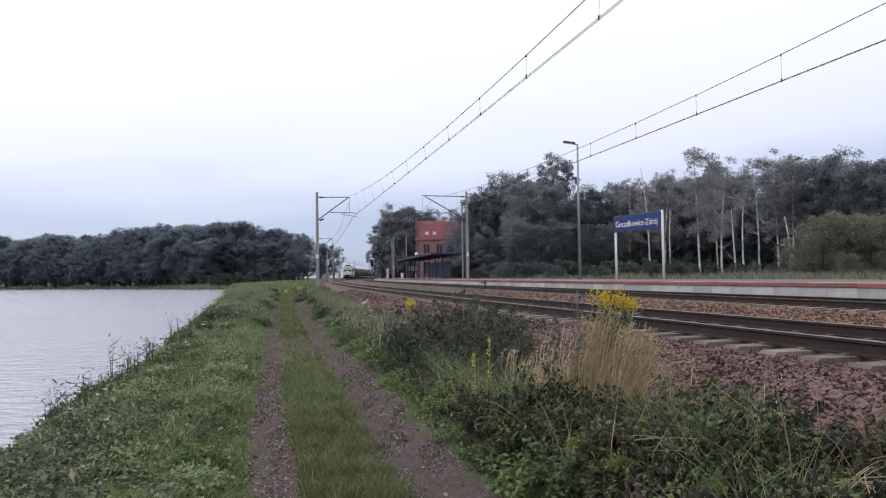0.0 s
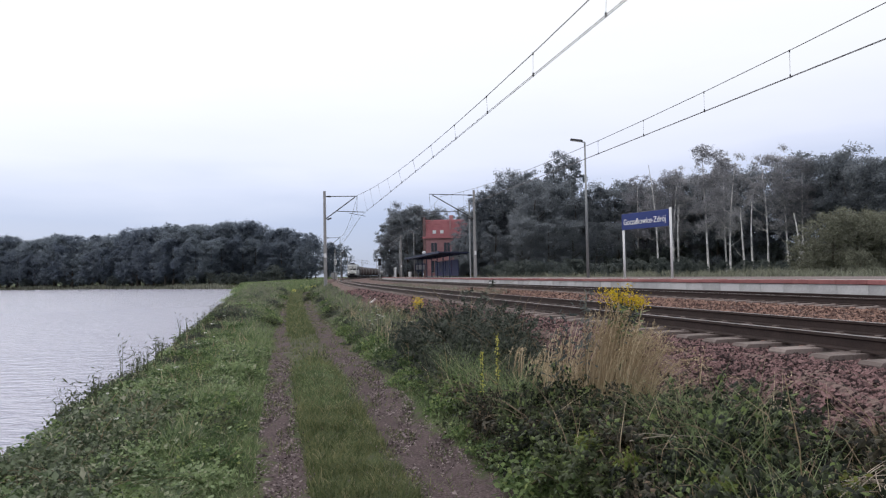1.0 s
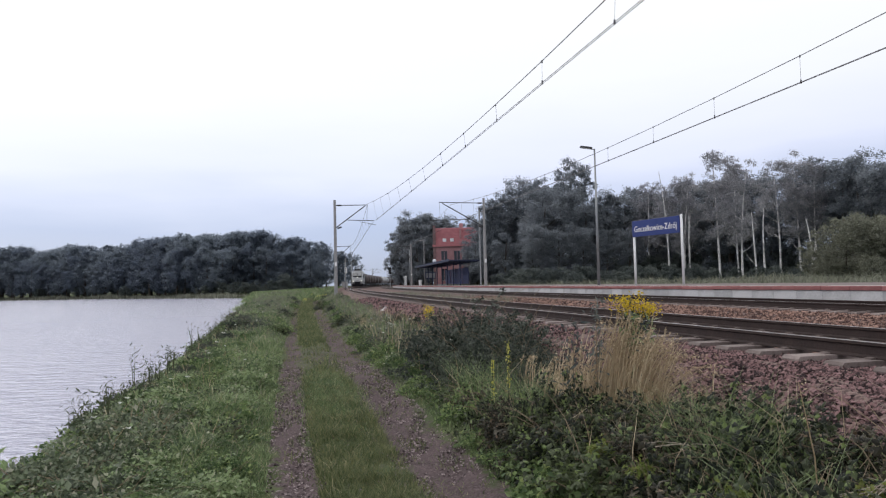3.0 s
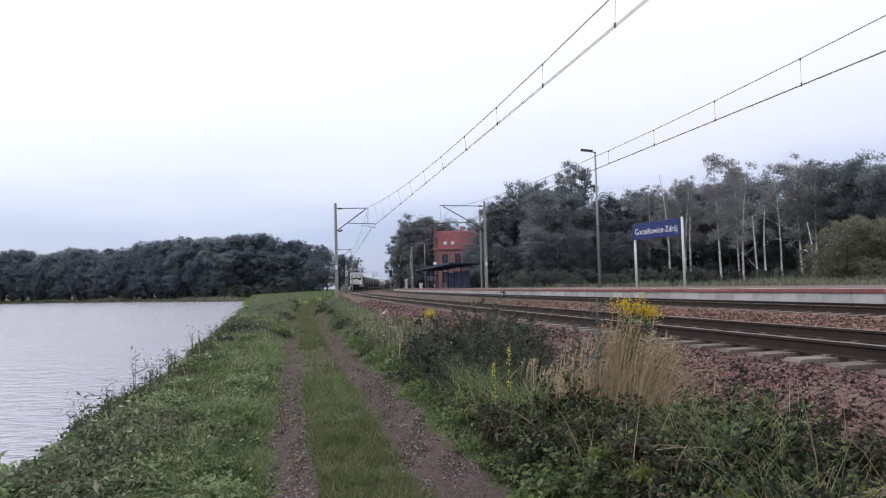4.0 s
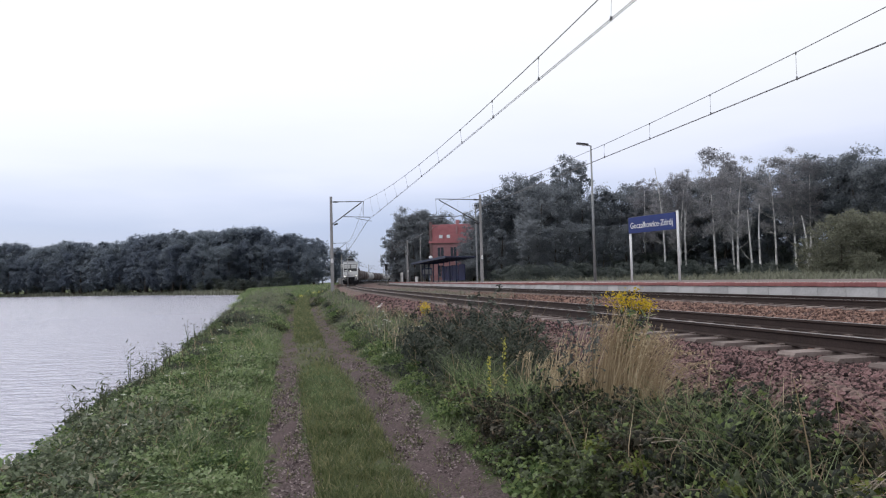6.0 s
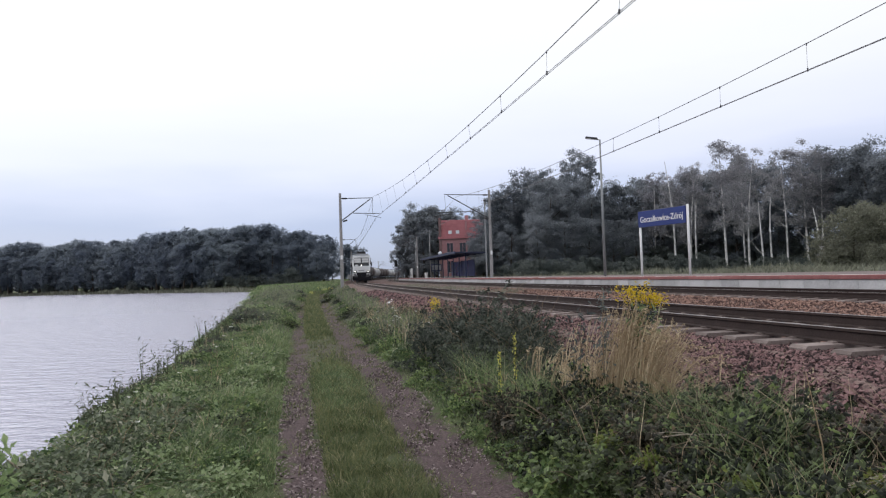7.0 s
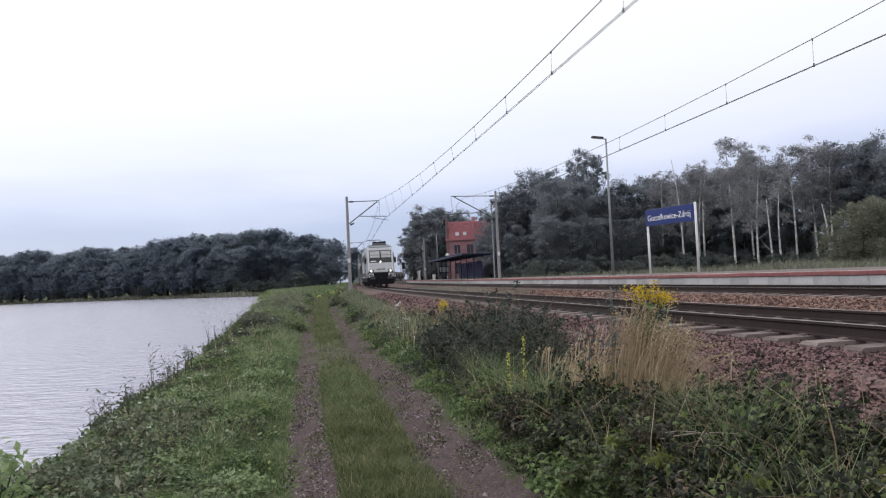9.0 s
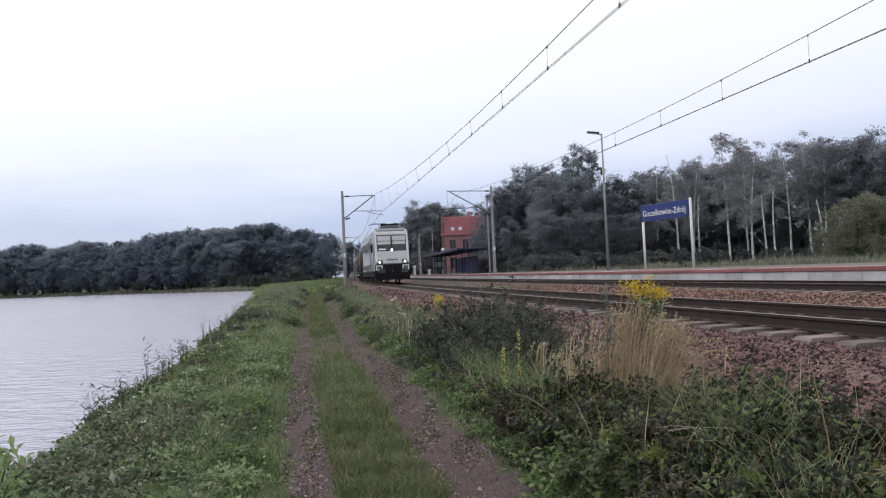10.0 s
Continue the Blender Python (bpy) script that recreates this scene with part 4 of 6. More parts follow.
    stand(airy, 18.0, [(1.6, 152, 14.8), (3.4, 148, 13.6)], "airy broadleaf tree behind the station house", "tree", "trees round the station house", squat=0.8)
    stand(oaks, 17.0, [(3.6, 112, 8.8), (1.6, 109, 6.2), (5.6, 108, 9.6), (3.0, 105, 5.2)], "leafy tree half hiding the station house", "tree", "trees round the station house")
    # far line of trees along the track
    for i in range(26):
        s = 215 + i * 15
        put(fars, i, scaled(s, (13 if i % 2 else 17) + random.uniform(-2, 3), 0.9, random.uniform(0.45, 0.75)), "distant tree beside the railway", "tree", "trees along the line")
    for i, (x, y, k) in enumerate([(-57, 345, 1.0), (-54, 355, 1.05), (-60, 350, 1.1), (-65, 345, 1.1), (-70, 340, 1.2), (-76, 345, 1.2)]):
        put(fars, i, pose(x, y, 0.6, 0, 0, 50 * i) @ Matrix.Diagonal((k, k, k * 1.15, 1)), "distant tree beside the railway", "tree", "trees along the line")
    # wood beyond the pond: its ridge, x, y and the height of the tree tops
    RIDGE = [(-190.2, 241.7, 17.8), (-170.3, 236.4, 16.9), (-156.1, 232.9, 16.2), (-143.3, 229.7, 16.6), (-129.7, 221.8, 14.6), (-117.3, 214.9, 16.1), (-109.6, 210.5, 14.0), (-101.5, 206.2, 14.6), (-92.5, 200.9, 15.3),
             (-75.6, 185.7, 15.8), (-60.4, 176.3, 15.1), (-54.9, 182.1, 16.5), (-49.9, 179.8, 16.1), (-44.8, 177.3, 13.8), (-42.0, 175.9, 14.6), (-36.5, 172.9, 12.9), (-30.5, 169.3, 10.7)]
    k = 0
    for back_by, tall in ((-7, 0.76), (0, 1.0), (7, 0.96)):
        for (ax, ay, ta), (bx, by, tb) in zip(RIDGE[:-1], RIDGE[1:]):
            cnt = max(1, round(math.hypot(bx - ax, by - ay) / 5.0))
            for j in range(cnt):
                u = (j + random.random() * 0.5) / cnt
                px, py = ax + (bx - ax) * u, ay + (by - ay) * u
                far = 1 + back_by / math.hypot(px, py)
                h = ((ta + (tb - ta) * u) * far - 0.3) * tall * random.uniform(0.93, 1.03)
                m = pose(px * far, py * far, 0.3, 0, 0, random.uniform(0, 360)) @ Matrix.Diagonal((h / 14 * 1.05, h / 14 * 1.05, h / 14, 1))
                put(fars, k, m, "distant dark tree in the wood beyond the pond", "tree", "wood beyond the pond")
                k += 1
    for i in range(90):
        u = (i % 45) / 44
        px = float(np.interp(u, [0, 0.15, 0.4, 0.65, 1], [-37, -52, -90, -137, -250])) + random.uniform(-2, 2)
        py = float(np.interp(u, [0, 0.15, 0.4, 0.65, 1], [160, 160, 197, 226, 262])) + random.uniform(-1, 2) + (3 if i < 45 else 22)
        sc = random.uniform(0.55, 0.9)
        put(dark_shrubs, i, pose(px, py, 0.2, 0, 0, random.uniform(0, 360)) @ Matrix.Diagonal((sc, sc, sc, 1)), "dark undergrowth bush below the far wood", "shrub", "wood beyond the pond")
    for i, (px, py, sc) in enumerate([(-36, 146, 0.9), (-90, 190, 0.6), (-60, 166, 0.5), (-128, 216, 0.8), (-112, 207, 0.7)]):
        put(dark_shrubs, i, pose(px, py, 0.1) @ Matrix.Diagonal((sc * 1.4, sc * 1.4, sc * 1.3, 1)), "rounded grey-green bush on the far bank", "bush", "bushes on the far bank")


# ---- low plants ----
def strip(rng, s0, s1, n0, n1, count, power=1.7):
    """Random places of a strip, denser towards its near end."""
    u = rng.random(count) ** power
    s = s0 + (s1 - s0) * u
    a = np.interp(s, [s0, s1], [n0[0], n0[1]]) if isinstance(n0, tuple) else n0
    b = np.interp(s, [s0, s1], [n1[0], n1[1]]) if isinstance(n1, tuple) else n1
    n = a + (b - a) * rng.random(count)
    return s, n


def rooted(s, n, sink=0.02):
    x, y = at(s, n)
    return np.stack([x, y, ground_z(s, n) - sink], -1)


def patch(s, n, scale, seed):
    """A slow random field, 0 to 1, that makes tufts and bare spots."""
    return 0.5 + 0.25 * (np.sin(s * scale + seed) * np.cos(n * scale * 1.7 + seed * 2) + np.sin(s * scale * 2.3 + n * scale * 1.3 + seed * 3))


def stuff(name, label, category, pieces, mat):
    v, f = joined(pieces)
    tagged(new(name, mesh_of(name, v, f, mat)), label, category, kind="stuff")


def build_grass():
    rng = np.random.default_rng(5)
    # short grass between and beside the wheel tracks
    pcs = []
    s, n = strip(rng, 3.5, 70, -6.28, -5.48, 75000, 2.0)
    tuft = np.random.default_rng(6).random((400, 8))[(s * 5).astype(int) % 400, ((n + 7) * 5).astype(int) % 8]
    keep = patch(s, n, 1.9, 1) * 0.35 + tuft * 0.35 + rng.random(len(s)) * 0.5 > 0.40 + 0.56 * np.exp(-((s - 17.5) / 5.5) ** 2)
    s, n = s[keep], n[keep]
    pcs.append(blade_arrays(rng, rooted(s, n), (0.04 + 0.09 * rng.random(len(s))) * (0.6 + 0.8 * tuft[keep]) * (1 + s / 60), 0.006 + s * 0.0005, 0.8))
    s, n = strip(rng, 3.5, 60, -6.95, -4.45, 42000, 1.8)
    keep = patch(s, n, 3.1, 6) + 0.35 * rng.random(len(s)) > 0.62
    s, n = s[keep], n[keep]
    pcs.append(blade_arrays(rng, rooted(s, n), 0.03 + 0.05 * rng.random(len(s)), 0.006 + s * 0.0005, 0.9))
    stuff("path_grass", "short trodden grass between two gravel wheel tracks", "grass", pcs, M["short_grass"])
    # meadow grass on the pond bank
    pcs = []
    s, n = strip(rng, 3.0, 95, (-9.1, -13.4), (-6.72, -6.6), 130000, 2.2)
    h = (0.08 + 0.17 * rng.random(len(s))) * (0.45 + 1.0 * patch(s, n, 1.1, 4)) * np.clip(0.3 + (-6.65 - n) * 1.1, 0.3, 1.2) * np.where((n < -7.6) & (s < 30), 0.6, 1.0) * (1 + s / 90)
    fresh = rng.random(len(s)) < np.interp(s, [18, 40], [0.95, 0.5])
    pcs.append(blade_arrays(rng, rooted(s, n)[fresh], h[fresh], (0.005 + s * 0.0006)[fresh], 0.75))
    faded_bank = blade_arrays(rng, rooted(s, n)[~fresh], h[~fresh] * 1.15, (0.005 + s * 0.0006)[~fresh], 0.75)
    # verge between path and ballast
    s, n = strip(rng, 3.0, 95, -4.78, -3.1, 60000, 2.1)
    h = (0.10 + 0.22 * rng.random(len(s))) * (0.5 + 0.9 * patch(s, n, 1.3, 7)) * np.clip(0.35 + (n + 4.75) * 1.0, 0.3, 1.3)
    fresh = rng.random(len(s)) < np.interp(s, [9, 16], [0.9, 0.3])
    pcs.append(blade_arrays(rng, rooted(s, n)[fresh], h[fresh], (0.005 + s * 0.0006)[fresh], 0.75))
    faded = [blade_arrays(rng, rooted(s, n)[~fresh], h[~fresh] * 1.2, (0.005 + s * 0.0006)[~fresh], 0.75)]
    s, n = strip(rng, 70, 175, (-13.2, -24), (-3.2, -3.2), 26000, 1.0)
    pcs.append(blade_arrays(rng, rooted(s, n), 0.3 + 0.45 * rng.random(len(s)), 0.09, 0.5))
    for c, cn, w, count in ((4.6, -3.55, 0.3, 260), (5.0, -3.3, 0.25, 200), (3.4, -3.9, 0.25, 60), (2.9, -3.0, 0.3, 60), (7.4, -4.0, 0.3, 200), (9.0, -4.1, 0.4, 250)):
        s, n = c + w * rng.normal(size=count), cn + 0.12 * rng.normal(size=count)
        pcs.append(blade_arrays(rng, rooted(s, n), 0.55 + 0.3 * rng.random(count), 0.007, 0.9))
    s, n = strip(rng, 17, 105, -4.2, -3.15, 1500, 1.3)
    pcs.append(blade_arrays(rng, rooted(s, n), (0.25 + 0.45 * rng.random(len(s))) * (0.5 + patch(s, n, 0.9, 3)), 0.010 + s * 0.0006, 0.5))
    for n0, n1 in ((-9.1, -6.75), (-4.7, -3.1)):
        s, n = strip(rng, -9, 3.6, n0, n1, 7000, 1.0)
        pcs.append(blade_arrays(rng, rooted(s, n), 0.1 + 0.2 * rng.random(len(s)), 0.009, 0.7))
    s, n = 11.3 + 1.1 * rng.normal(size=9000), -5.87 + 0.19 * rng.normal(size=9000)
    pcs.append(blade_arrays(rng, rooted(s, n), 0.06 + 0.07 * rng.random(len(s)), 0.009, 0.8))
    stuff("meadow_grass", "tall green meadow grass along the path and pond bank", "grass", pcs, M["grass"])
    # straw-coloured grass
    pcs = []
    for c, cn, w, count, hh, bend in ((5.98, -3.32, 0.08, 45, 1.12, 0.50), (6.15, -3.40, 0.10, 95, 1.22, 0.46), (6.35, -3.46, 0.10, 130, 1.28, 0.42), (6.5, -3.42, 0.10, 130, 1.30, 0.40), (6.75, -3.55, 0.10, 80, 1.20, 0.42), (6.95, -3.7, 0.08, 40, 1.12, 0.30),
                                      (7.2, -3.75, 0.10, 24, 0.95, 0.25), (7.9, -3.5, 0.5, 120, 0.7, 0.2)):
        s, n = c + w * rng.normal(size=count), cn + 0.06 * rng.normal(size=count)
        base = rooted(s, n)
        h = hh * (1.08 - 0.5 * rng.random(count) ** 1.5)
        reach = 1.25 * bend * (0.25 + 1.1 * rng.random(count) ** 1.5)
        side = rng.normal(size=count) * 0.18
        width = 0.0052 * (0.7 + 0.6 * rng.random(count))
        rows_ = []
        for u in (0, 0.3, 0.55, 0.78, 0.92, 1.0):
            mid = base + np.stack([reach * u ** 2.2 - 0.04 * u, side * u, h * (u - 0.24 * (reach / bend) * u ** 4)], -1)
            w_ = (width * (1.1 - 0.8 * u))[:, None] * np.array([0.9, -0.4, 0])
            rows_ += [mid - w_, mid + w_]
        v = np.stack(rows_, 1)
        i = np.arange(count)[:, None] * 12
        f = np.concatenate([i + q for a in range(0, 10, 2) for q in ([a, a + 1, a + 3], [a, a + 3, a + 2])])
        pcs.append((v.reshape(-1, 3), f))
        heads = v[rng.random(count) < 0.6]
        t_ = rng.random((len(heads), 14, 1))
        tips = (heads[:, 6:7] * (1 - t_) + heads[:, 10:11] * t_).reshape(-1, 3) + rng.normal(size=(len(heads) * 14, 3)) * 0.011
        pcs.append(leaf_arrays(rng, tips, np.full(len(tips), 0.034), wide=0.16))
    s, n = strip(rng, 3.0, 30, -4.3, -2.8, 800, 1.4)
    pcs.append(blade_arrays(rng, rooted(s, n), 0.35 + 0.45 * rng.random(len(s)), 0.006 + s * 0.0004, 0.6))
    s, n = strip(rng, 7.0, 50, (-8.8, -10), (-7.2, -7), 420, 1.2)
    pcs.append(blade_arrays(rng, rooted(s, n), 0.25 + 0.2 * rng.random(len(s)), 0.006 + s * 0.0004, 0.5))
    s, n = strip(rng, 14, 90, -3.7, -3.0, 260, 1.2)
    pcs.append(blade_arrays(rng, rooted(s, n), 0.2 + 0.4 * rng.random(len(s)), 0.006 + s * 0.0005, 0.6))
    stuff("straw_grass", "dry straw-coloured grass beside the ballast", "grass", pcs, M["dry_grass"])
    # weeds between the tracks, at the back of the platform and on the far bank
    pcs = faded + [faded_bank]
    s, n = strip(rng, 16, 105, -4.3, -3.1, 7000, 1.3)
    pcs.append(blade_arrays(rng, rooted(s, n), (0.2 + 0.35 * rng.random(len(s))) * (0.4 + 1.1 * patch(s, n, 0.9, 3)), 0.010 + s * 0.0006, 0.5))
    s, n = strip(rng, 34, 80, 2.3, 5.0, 5000, 1.0)
    keep = patch(s, n, 0.35, 2) > 0.5
    s, n = s[keep], n[keep]
    pcs.append(blade_arrays(rng, rooted(s, n), 0.10 + 0.22 * rng.random(len(s)), 0.03, 0.6))
    s, n = strip(rng, 4, 125, 15.2, 30, 30000, 0.8)
    pcs.append(blade_arrays(rng, rooted(s, n), (0.2 + 0.6 * rng.random(len(s))) * (0.3 + 1.2 * patch(s, n, 0.4, 5)), 0.07, 0.7))
    u, w = rng.random(9000), rng.random(9000)
    x = np.interp(u, [0, 0.35, 0.7, 1], [-45, -86, -134, -250]) + 6 * w - 3
    y = np.interp(u, [0, 0.35, 0.7, 1], [149, 188, 217, 251]) + 6 * w
    b = np.stack([x, y, np.full(9000, -0.6)], -1)
    pcs.append(blade_arrays(rng, b, (0.5 + 1.0 * rng.random(9000)) * (0.5 + 0.8 * patch(x, y, 0.15, 3)), 0.22, 0.4))
    stuff("rough_grass", "rough olive grass and reeds", "grass", pcs, M["olive_leaf"])


def mound(rng, leaves, size, w, h, squash=1.0, broad=False):
    """Leaves along many arching shoots over a thinner, lower filling."""
    fill = int(leaves * 0.42)
    a = rng.random(fill) * 6.283
    r = np.sqrt(rng.random(fill)) * (1 + 0.22 * np.sin(a * 3 + 1) + 0.14 * np.sin(a * 5 + 4))
    top = h * 0.8 * np.clip(1 - (r * 0.92) ** 2.2, 0.05, 1) * (0.72 + 0.28 * np.sin(a * 4 + r * 5))
    z = top * (1 - 0.6 * rng.random(fill) ** 2)
    c1 = np.stack([r * np.cos(a) * w / 2, r * np.sin(a) * w / 2 * squash, z], -1)
    shoots = max(16, leaves // 32)
    per = (leaves - fill) // shoots
    b = rng.random(shoots) * 6.283
    r0, r1 = 0.35 * np.sqrt(rng.random(shoots)), 0.25 + 0.85 * np.sqrt(rng.random(shoots))
    lift = h * (0.55 + 0.75 * rng.random(shoots)) * np.clip(1.15 - 0.6 * r1, 0.3, 1.2)
    t = 0.15 + 0.85 * rng.random((shoots, per))
    turn = b[:, None] + 0.5 * (rng.random((shoots, 1)) - 0.5) * t
    rr = (r0[:, None] * (1 - t) + r1[:, None] * t) * w / 2
    zz = lift[:, None] * (1.55 * t - 0.62 * t * t * (1 + 0.4 * rng.random((shoots, 1))))
    c2 = np.stack([rr * np.cos(turn), rr * np.sin(turn) * squash, zz], -1).reshape(-1, 3) + rng.normal(size=(shoots * per, 3)) * size * 0.55
    c2[:, 2] = np.maximum(c2[:, 2], 0.02)
    return (leaflet_arrays if broad else leaf_arrays)(rng, np.concatenate([c1, c2]), np.full(fill + shoots * per, size), spread=0.5, up=0.45)


def canes(rng, count, w, h, r=0.004):
    bm = bmesh.new()
    for _ in range(count):
        a, b = rng.random() * 6.28, rng.random() * 6.28
        p0 = Vector((math.cos(a) * w * 0.25, math.sin(a) * w * 0.25, -0.02))
        p2 = Vector((math.cos(b) * w * 0.5, math.sin(b) * w * 0.5, h * (0.4 + 0.7 * rng.random())))
        p1 = (p0 + p2) / 2 + Vector((0, 0, h * 0.45))
        arc = [p0 * (1 - u) ** 2 + p1 * (2 * u * (1 - u)) + p2 * u * u for u in (0, 0.25, 0.5, 0.75, 1)]
        tube_bm(bm, arc, [r, r, r * 0.8, r * 0.6, r * 0.3], 4)
    me = bpy.data.meshes.new("stems")
    bm.to_mesh(me)
    bm.free()
    me.materials.append(M["stem"])
    return me


def build_bushes():
    random.seed(7)
    rng = np.random.default_rng(21)

    def kinds(mat, leaves, size, w, h, count, cane=12):
        out = []
        for _ in range(count):
            v, f = mound(rng, leaves, size, w, h, broad=w > 1.3)
            out.append((mesh_of("leaves", v, f, M[mat]), canes(rng, cane, w, h)))
        return out

    sets = {"bramble": kinds("bramble_leaf", 2300, 0.050, 1.5, 0.62, 2, 7) + kinds("rust_leaf", 2000, 0.046, 1.4, 0.62, 1, 10) + kinds("bramble_leaf", 1900, 0.056, 1.4, 0.6, 1, 7), "nettle": kinds("nettle_leaf", 2200, 0.055, 1.2, 0.42, 3, 6),
            "dusty": kinds("dusty_leaf", 1900, 0.062, 1.2, 0.46, 2, 6) + kinds("dusty_leaf", 1500, 0.075, 1.2, 0.42, 1, 8),
            "dark": kinds("bush_leaf", 4000, 0.046, 1.9, 1.02, 2, 14), "yellow": kinds("yellow_leaf", 160, 0.06, 0.4, 0.3, 2, 4),
            "weed": kinds("bramble_leaf", 1500, 0.05, 1.1, 0.38, 3, 8), "bank": kinds("nettle_leaf", 1500, 0.062, 1.1, 0.48, 1, 3) + kinds("bank_leaf", 1500, 0.066, 1.15, 0.48, 2, 3) + kinds("nettle_leaf", 1300, 0.075, 1.1, 0.46, 1, 3)}
    LABEL = {"bramble": "dark green bramble bush with arching stems", "nettle": "bright green nettle patch beside the path", "dark": "dark grey-green leafy bush beside the track",
             "yellow": "small yellow-green leafy shoot among the brambles", "dusty": "dusty grey-green bramble on the pond bank", "weed": "low leafy weeds on the bank", "bank": "leafy green weeds on the pond bank"}
    NAME = {"dusty": ("bramble_bush", LABEL["dusty"], "bramble"), "bramble": ("bramble_bush", LABEL["bramble"], "bramble"), "nettle": ("nettle_patch", LABEL["nettle"], "nettles"), "dark": ("bush", LABEL["dark"], "bush"),
            "yellow": ("leafy_shoot", LABEL["yellow"], "plant"), "weed": ("weed_patch", LABEL["weed"], "weeds"), "bank": ("weed_clump", LABEL["bank"], "weeds")}
    first = {}

    def put(kind, i, s, n, k, kz=1.0, dz=-0.03):
        m = scaled(s, n, float(ground_z(s, n)) + dz, k, k * kz)
        key = (kind, i % len(sets[kind]))
        if key in first:
            return copy_at(first[key], m)
        t = thing(*NAME[kind], m, group="plants along the path")
        a, b = sets[kind][i % len(sets[kind])]
        tagged(child("foliage", a, t), kind="stuff")
        tagged(child("stem_tangle", b, t), kind="stuff")
        first[key] = t
        return t

    # brambles in front of the track
    spots = [(2.6, -3.0), (3.2, -3.7), (3.6, -2.9), (4.2, -3.9), (4.5, -3.2), (5.0, -4.0), (5.2, -3.75), (2.0, -3.5), (2.4, -4.2), (3.0, -4.4), (3.7, -4.3), (5.9, -3.9),
             (1.6, -2.8), (1.2, -3.6), (2.2, -2.6), (3.0, -2.55), (1.9, -3.2), (3.9, -3.5), (4.8, -3.7), (2.7, -3.6), (5.5, -3.55), (5.75, -3.95), (6.2, -4.05), (5.35, -3.3)]
    for i, (s, n) in enumerate(spots):
        put("bramble", i, s, n + random.uniform(-0.15, 0.15), random.uniform(0.8, 1.05), 0.95 if n < -3.9 else 1.2)
    for i, (s, n) in enumerate([(6.35, -4.05), (6.9, -4.3), (7.4, -4.2), (7.0, -3.85), (8.0, -4.0), (8.6, -4.1), (7.7, -3.7), (9.2, -3.85), (6.6, -3.75), (8.3, -3.6), (6.05, -3.75), (6.3, -3.68), (7.2, -4.0), (5.7, -3.5)]):
        put("bramble", i + 1, s, n, random.uniform(0.55, 0.8), random.uniform(0.95, 1.25) * (1.4 if s < 7 else 1.0))
    for i in range(22):
        s = 5.0 + i * 0.75 + random.uniform(-0.2, 0.2)
        put("nettle", i, s, -4.3 + random.uniform(-0.2, 0.25), random.uniform(0.55, 0.9), random.uniform(0.8, 1.15))
    for i, (s, n) in enumerate([(6.3, -3.9), (7.0, -4.2), (7.2, -3.9), (7.8, -4.15), (8.2, -3.6), (8.9, -3.95), (9.6, -3.7), (7.6, -3.6), (8.5, -4.25), (9.4, -4.2)]):
        put("weed" if i % 2 else "nettle", i, s, n, random.uniform(0.75, 1.0), random.uniform(0.9, 1.25))
    for i, (s, n, k, kz) in enumerate([(9.7, -3.45, 0.8, 1.1), (10.4, -3.35, 1.05, 1.2), (11.0, -3.6, 0.95, 1.15), (11.5, -3.3, 1.1, 1.3), (12.3, -3.5, 1.1, 1.2), (13.4, -3.6, 0.9, 1.1), (9.1, -3.3, 0.6, 1.0)]):
        put("dark", i, s, n, k, kz)
    for i in range(64):
        s = 14 + 75 * (i / 64) ** 1.3 + random.uniform(-0.8, 0.8)
        put("weed" if i % 3 else "dark", i, s, -3.8 + random.uniform(-0.5, 0.6), random.uniform(0.6, 1.0) * (1 if i % 3 else 0.55), random.uniform(0.8, 1.4))
    for i, (s, n) in enumerate([(3.05, -4.45), (2.2, -3.9), (2.9, -3.3), (3.6, -4.1), (4.3, -4.3), (3.2, -3.6), (2.6, -4.3), (4.9, -4.3)]):
        put("yellow", i, s, n, random.uniform(0.45, 0.75), 1.0, 0.36)
    for i, (s, n) in enumerate([(3.0, -2.3), (2.5, -2.2), (3.4, -2.5), (2.1, -2.35), (3.8, -2.7), (2.8, -2.5)]):
        put(("weed", "nettle", "bramble")[i % 3], i, s, n, random.uniform(0.5, 0.75), random.uniform(1.0, 1.4))
    # pond bank
    for i in range(150):
        u = (i + random.random()) / 150
        s = 3.6 + 62 * u ** 1.9
        edge = float(np.interp(s, SHORE_S, SHORE_N))
        n = edge + 0.1 + random.random() ** 1.2 * (1.9 - 0.35 * (i % 2))
        put("bank" if i % 6 else "weed", i, s, n + 0.1, random.uniform(0.5, 0.8), random.uniform(0.6, 0.9) if s < 10 else random.uniform(0.7, 1.1))
    for i in range(40):
        s = 13 + 60 * (i / 40) ** 1.3 + random.uniform(-0.8, 0.8)
        put("bank", i, s, -3.8 + random.uniform(-0.6, 0.6), random.uniform(0.5, 1.0), random.uniform(0.8, 1.4))
    for i in range(40):
        s = 4.2 + 38 * (i / 40) ** 1.3
        put("nettle", i + 1, s, -7.7 + random.uniform(-0.6, 0.5), random.uniform(0.4, 0.8), random.uniform(0.5, 0.8))
    for i in range(46):
        s = 3.4 + 9 * (i / 46)
        put("bank", i, s, random.uniform(-8.95, -7.35), random.uniform(0.5, 0.9), random.uniform(0.5, 0.8))
    for i in range(60):
        s = 3.6 + 9 * ((i + random.random()) / 60) ** 1.2
        edge = float(np.interp(s, SHORE_S, SHORE_N))
        put("bank" if i % 3 else "weed", i, s, edge + 0.3 + 1.1 * random.random(), random.uniform(0.45, 0.7), random.uniform(0.7, 1.1))
